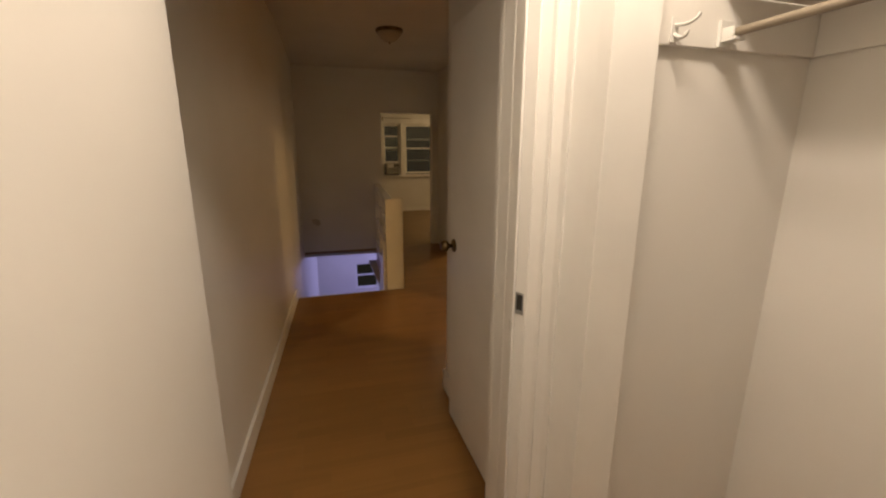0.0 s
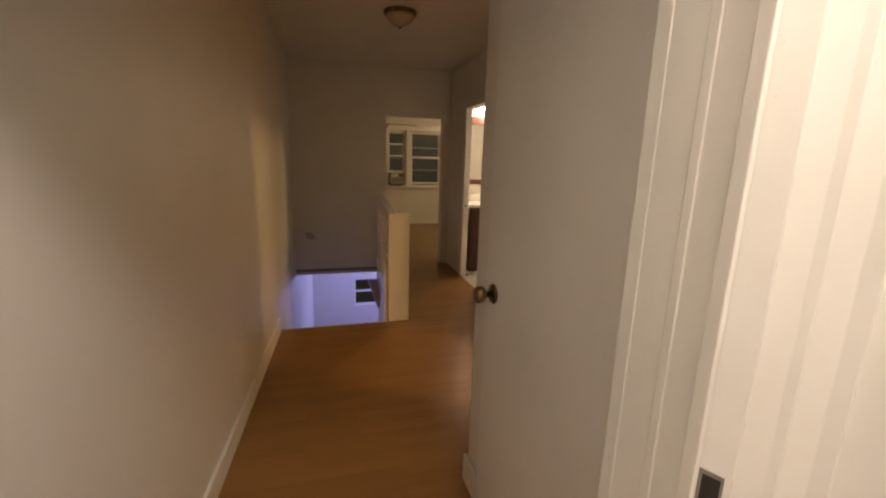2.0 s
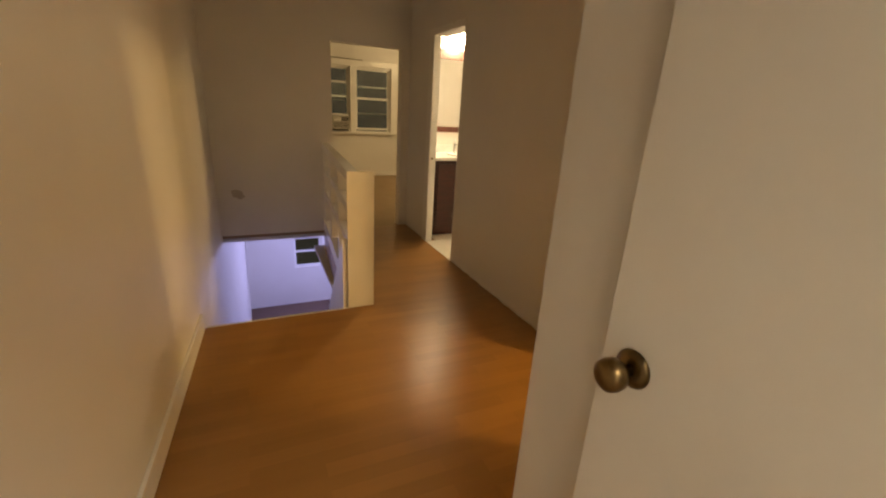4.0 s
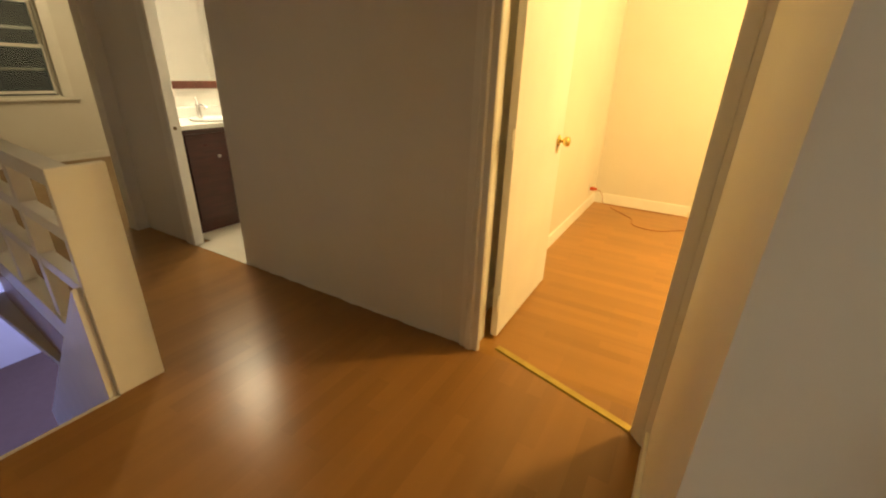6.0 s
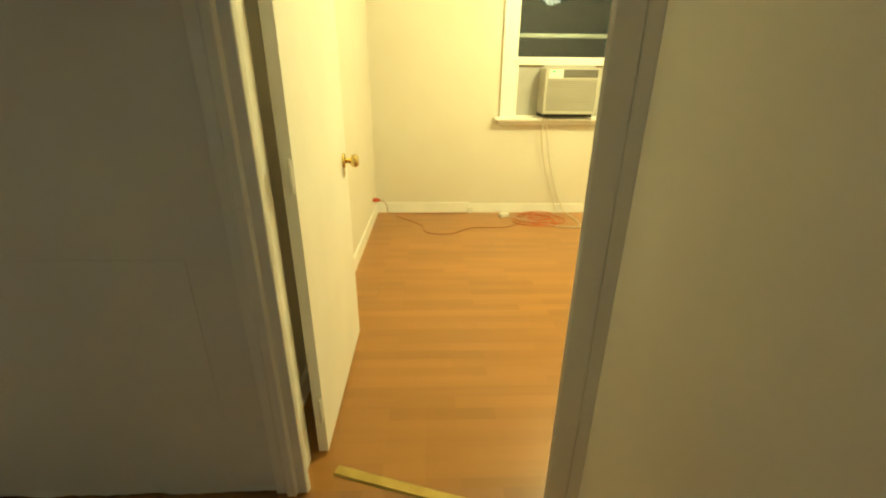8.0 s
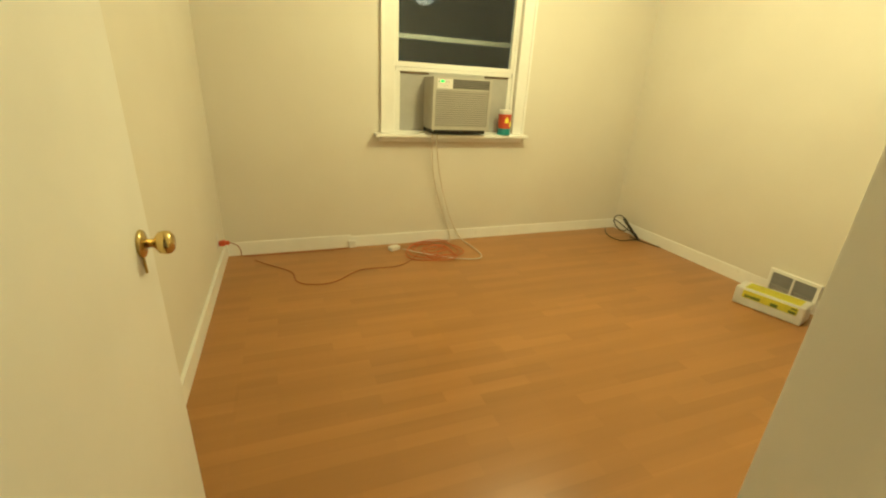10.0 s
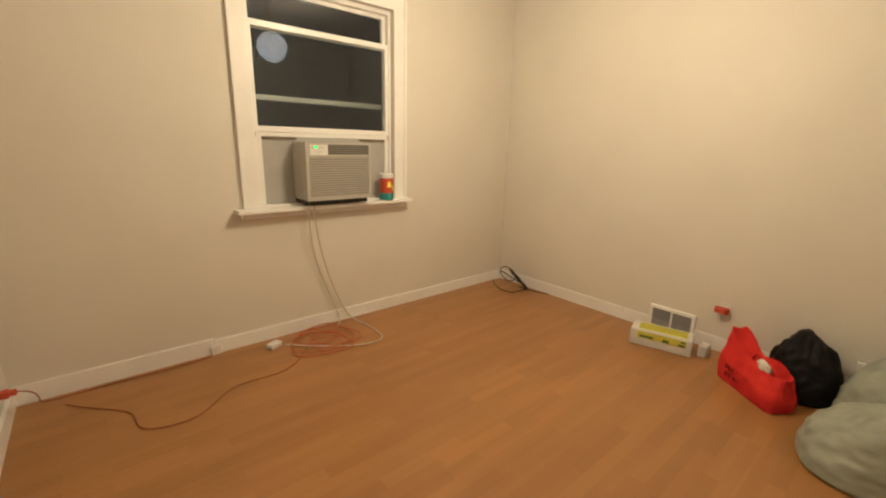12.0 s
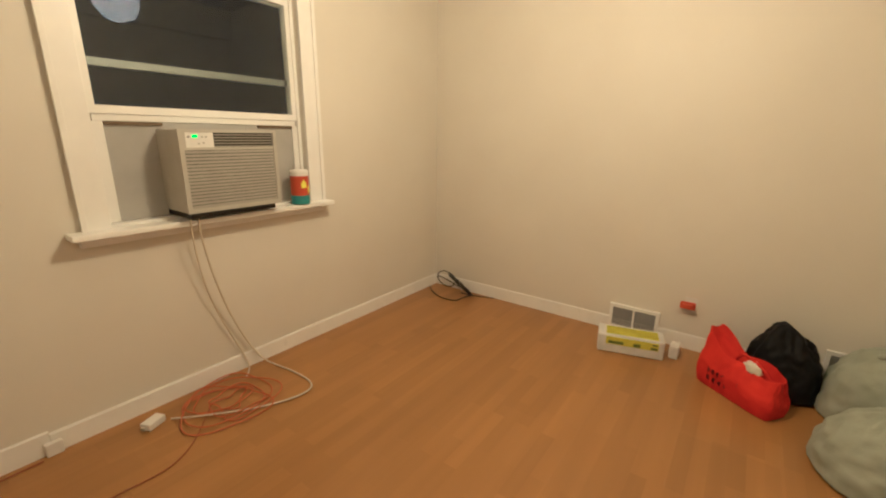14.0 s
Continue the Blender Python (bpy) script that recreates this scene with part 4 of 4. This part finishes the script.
def tote(place, turn):
    """Red shopping tote: slumped open box with thickness, handles and something white inside."""
    ob = tagged(base("tote_bag", place), "bright red woven shopping bag, half collapsed, with dark lettering", "bag")
    ob.rotation_euler = (0, 0, radians(turn))
    seg, rings = 96, 26
    bm = bmesh.new()
    loops = []
    for j in range(rings + 1):
        v = j / rings
        loop = []
        for i in range(seg):
            a = 2 * math.pi * i / seg
            c, s = math.cos(a), math.sin(a)
            k = (abs(c) ** 8 + abs(s) ** 8) ** (-1 / 8)
            x, y = c * k, s * k
            top = 0.203 + 0.120 * max(0, x) ** 1.8 - 0.016 * max(0, -x) ** 2 + 0.030 * max(0, -y) + 0.010 * math.sin(6 * x + 2 * y)
            p = Vector((x * 1.7, y * 1.4, v * 1.6 + 5))
            d = noise.noise(p) + 0.5 * noise.noise(p * 2.3) + 0.7 * (0.3 - abs(noise.noise(p * 2.7)))
            fold = max(0, (v - 0.52) / 0.48)
            lean = 1 - (0.52 - 0.20 * max(0, x)) * fold ** 1.15
            bulge = 1 + 0.06 * math.sin(math.pi * min(1, v * 1.6)) + 0.06 * d * v
            loop.append(bm.verts.new((x * 0.208 * bulge * (1 - 0.06 * fold), y * 0.079 * bulge * lean - 0.012 * fold + 0.014 * d * v, v * top + 0.014 * d * v)))
        loops.append(loop)
    for lo, hi in zip(loops, loops[1:]):
        for i in range(seg):
            k = (i + 1) % seg
            bm.faces.new((lo[i], lo[k], hi[k], hi[i]))
    bm.faces.new(loops[0][::-1])
    inner = [bm.verts.new((v.co.x * 0.965, v.co.y * 0.93 - 0.002, v.co.z - 0.001)) for v in loops[-1]]
    deep = [bm.verts.new((v.co.x * 0.92, v.co.y * 0.9 - 0.002, v.co.z - 0.07)) for v in loops[-1]]
    for a, b in ((loops[-1], inner), (inner, deep)):
        for i in range(seg):
            k = (i + 1) % seg
            bm.faces.new((a[i], a[k], b[k], b[i]))
    bm.faces.new(deep)
    part("bag_body", bm, RED_BAG, ob, smooth=True)
    wire("handle", [(0.05, -0.010, 0.195), (0.03, 0.0, 0.245), (-0.03, 0.004, 0.252), (-0.10, 0.004, 0.225), (-0.15, 0.0, 0.175)], 0.0085, RED_BAG, ob)
    bm = bmesh.new()
    bmesh.ops.create_icosphere(bm, subdivisions=3, radius=1.0)
    for v in bm.verts:
        d = 1 + 0.42 * noise.noise(v.co * 2.1)
        v.co = Vector((v.co.x * 0.044 * d - 0.055, v.co.y * 0.026 * d + 0.008, v.co.z * 0.038 * d + 0.200))
    part("wrapped_item", bm, PAPER, ob, "crumpled white wrapped item inside", smooth=True)
    for j, (w, z) in enumerate(((0.25, 0.060), (0.19, 0.104))):
        n = 14
        bm = bmesh.new()
        top, bot = [], []
        for i in range(n + 1):
            x = 0.13 - w * i / n
            y = 0.0845 + 0.004 * math.sin(i * 0.5)
            up = 0.019 * (0.6 + 0.4 * math.sin(i * 2.6 + j))
            bot.append(bm.verts.new((x, y, z - up)))
            top.append(bm.verts.new((x, y, z + up)))
        for i in range(0, n, 2):
            bm.faces.new((bot[i], bot[i + 1], top[i + 1], top[i]))
        bmesh.ops.solidify(bm, geom=bm.faces[:], thickness=0.006)
        part("lettering", bm, RED_DARK, ob, "dark unreadable lettering")
    return ob


tote((2.892, 0.517, 0.0), -37)

# ---- bathroom ----
VAN = tagged(base("vanity_cabinet", (2.72, 6.26, 0)), "dark cherry wood bathroom vanity cabinet", "cabinet")
bm = bmesh.new()
block(bm, -0.42, 0.42, 0.0, 0.475, 0.0, 0.815)
part("body", bm, VANITY, VAN, bevel=0.004)
for x0, x1, kx in ((-0.40, -0.01, -0.05), (0.01, 0.40, 0.05)):
    bm = bmesh.new()
    block(bm, x0, x1, -0.018, -0.001, 0.10, 0.78)
    d = part("door", bm, VANITY, VAN, bevel=0.004)
    bm = bmesh.new()
    lathe(bm, [(0.006, 0), (0.006, 0.012), (0.013, 0.018), (0.012, 0.026), (0.004, 0.029)], Matrix.Translation((kx - 0.12, -0.018, 0.60)) @ Matrix.Rotation(radians(90), 4, "X"), 14)
    part("knob", bm, STEEL, d, smooth=True)
TOP = tagged(base("countertop", (2.72, 6.26, 0.816)), "white ceramic vanity top with an upstand", "countertop")
bm = bmesh.new()
block(bm, -0.435, 0.435, -0.03, 0.475, 0, 0.034)
part("slab", bm, CERAMIC, TOP, bevel=0.006)
bm = bmesh.new()
block(bm, -0.435, 0.435, 0.455, 0.475, 0.034, 0.12)
part("upstand", bm, CERAMIC, TOP, bevel=0.004)
bm = bmesh.new()
lathe(bm, [(0.19, 0.0345), (0.20, 0.046), (0.185, 0.048), (0.15, 0.0365)], Matrix.Translation((0, 0.2, 0)), 28)
part("basin", bm, CERAMIC, TOP, smooth=True)
TAP = tagged(base("faucet", (2.68, 6.62, 0.851)), "chrome basin faucet on the vanity top", "faucet")
bm = bmesh.new()
lathe(bm, [(0.026, 0), (0.026, 0.008), (0.017, 0.012), (0.015, 0.10), (0.018, 0.11), (0.010, 0.125)], Matrix.Identity(4), 18)
part("body", bm, STEEL, TAP, smooth=True)
wire("spout", [(0, 0, 0.09), (0, -0.04, 0.115), (0, -0.09, 0.115), (0, -0.115, 0.085)], 0.010, STEEL, TAP)
wire("lever", [(0, 0, 0.12), (0, 0.01, 0.145), (0.01, 0.03, 0.16)], 0.006, STEEL, TAP)
MIR = tagged(base("wall_mirror", (2.72, 6.739, 1.08)), "wall mirror in a brown wooden frame", "mirror")
for x0, x1, z0, z1 in ((-0.40, 0.40, 0.0, 0.06), (-0.40, 0.40, 0.77, 0.87), (-0.40, -0.345, 0.06, 0.77), (0.345, 0.40, 0.06, 0.77)):
    bm = bmesh.new()
    block(bm, x0, x1, -0.03, 0, z0, z1)
    part("frame", bm, FRAME_WOOD, MIR, bevel=0.004)
bm = bmesh.new()
block(bm, -0.345, 0.345, -0.014, -0.006, 0.06, 0.77)
part("glass", bm, MIRROR, MIR)
BAR = tagged(base("vanity_light", (2.72, 6.739, 2.06)), "bright white vanity light bar above the mirror", "wall light")
bm = bmesh.new()
block(bm, -0.30, 0.30, -0.05, 0, -0.03, 0.05)
part("base_plate", bm, STEEL, BAR, bevel=0.004)
for x in (-0.2, 0.0, 0.2):
    bm = bmesh.new()
    bmesh.ops.create_uvsphere(bm, u_segments=20, v_segments=12, radius=0.058, matrix=Matrix.Translation((x, -0.10, -0.01)))
    part("bulb", bm, glowing("vanity_glow", (1.0, 0.84, 0.60), 28.0), BAR, smooth=True)

# ---- far room ----
NORTH2 = Matrix.Translation((2.065, 10.28, 0))
sash_window("window_2", NORTH2, 0.39, 0.84, 1.96, [(1.10, 1.70, 0.06), (1.42, 1.94, 0.095)], "white far window with an air conditioner at night", storm=(1.38,))
sash_window("window_3", Matrix.Translation((2.695, 10.28, 0)), 0.67, 0.84, 1.96, [(0.86, 1.44, 0.06), (1.40, 1.94, 0.095)], "white far double-hung window at night", storm=(1.15, 1.62))
FARTRIM = structure(base("window_trim_far", (2.45, 10.28, 0)), "white painted casing round the two far windows", "window casing")
for x0, x1, z0, z1 in ((-0.66, -0.58, 0.82, 2.05), (-0.19, -0.09, 0.82, 1.96), (0.58, 0.70, 0.82, 2.05), (-0.58, 0.58, 1.96, 2.06)):
    casing_piece(FARTRIM, "casing", x0, x1, -0.02, -0.001, z0, z1)
casing_piece(FARTRIM, "window_sill", -0.72, 0.76, -0.07, -0.001, 0.785, 0.82)
FAC = air_conditioner(Matrix.Translation((2.065, 10.30, 0.842)), 0.31, 0.25, 0.3, False)
FAC["label"] = "small beige air conditioner in the far window"
ROD = tagged(base("curtain_bracket", (1.86, 10.28, 2.06)), "dark metal curtain rod bracket beside the far window", "bracket")
bm = bmesh.new()
block(bm, -0.012, 0.012, -0.05, -0.001, -0.05, 0.03)
part("plate", bm, BRONZE, ROD, bevel=0.003)
wire("rod", [(0, -0.045, 0.01), (0.3, -0.045, 0.01), (0.6, -0.045, 0.0), (0.62, -0.045, 0.0)], 0.006, BRONZE, ROD)
sash_window("window_4", Matrix.Translation((1.425, 10.55, 0)), 0.55, -1.90, -1.28, [(-1.90, -1.56, 0.05), (-1.60, -1.29, 0.085)], "small white window downstairs, black with night")

# ---- laminate boards and bathroom tiles ----


def boards(parent, mat, along, x0, x1, y0, y1, seed, holes=(), width=0.193, length=1.285):
    """Floor boards as pieces of one length sharing meshes, cut at the ends."""
    r = random.Random(seed)
    meshes = {}
    lo, hi = (y0, y1) if along == "x" else (x0, x1)
    a0, a1 = (x0, x1) if along == "x" else (y0, y1)
    row = 0
    p = lo
    while p < hi - 0.01:
        w = min(width, hi - p)
        q = a0 - r.choice((0.0, 0.32, 0.64, 0.96))
        while q < a1 - 0.01:
            s, e = max(q, a0), min(q + length, a1)
            if e - s > 0.02:
                key = (round(w, 3), round(e - s, 2))
                if key not in meshes:
                    bm = bmesh.new()
                    g = 0.00002
                    if along == "x":
                        block(bm, g, e - s - g, g, w - g, -0.010, 0.0)
                    else:
                        block(bm, g, w - g, g, e - s - g, -0.010, 0.0)
                    me = bpy.data.meshes.new("plank")
                    bm.to_mesh(me)
                    bm.free()
                    me.materials.append(mat)
                    meshes[key] = me
                at = (s, p) if along == "x" else (p, s)
                ex = (e, p + w) if along == "x" else (p + w, e)
                if not any(at[0] < h[1] - 0.01 and ex[0] > h[0] + 0.01 and at[1] < h[3] - 0.01 and ex[1] > h[2] + 0.01 for h in holes):
                    ob = new("plank", meshes[key])
                    ob.parent, ob.location = parent, (at[0], at[1], 0)
            q += length
        p += width
        row += 1


boards(SLAB, HALL_FLOOR, "x", -0.02, 2.14, -0.3, 4.774, 11)
boards(SLAB, HALL_FLOOR, "x", 1.20, 2.14, 4.774, 6.74, 12)
boards(BED_SLAB, BED_FLOOR, "y", 2.14, 5.297, 0.078, 3.812, 13)
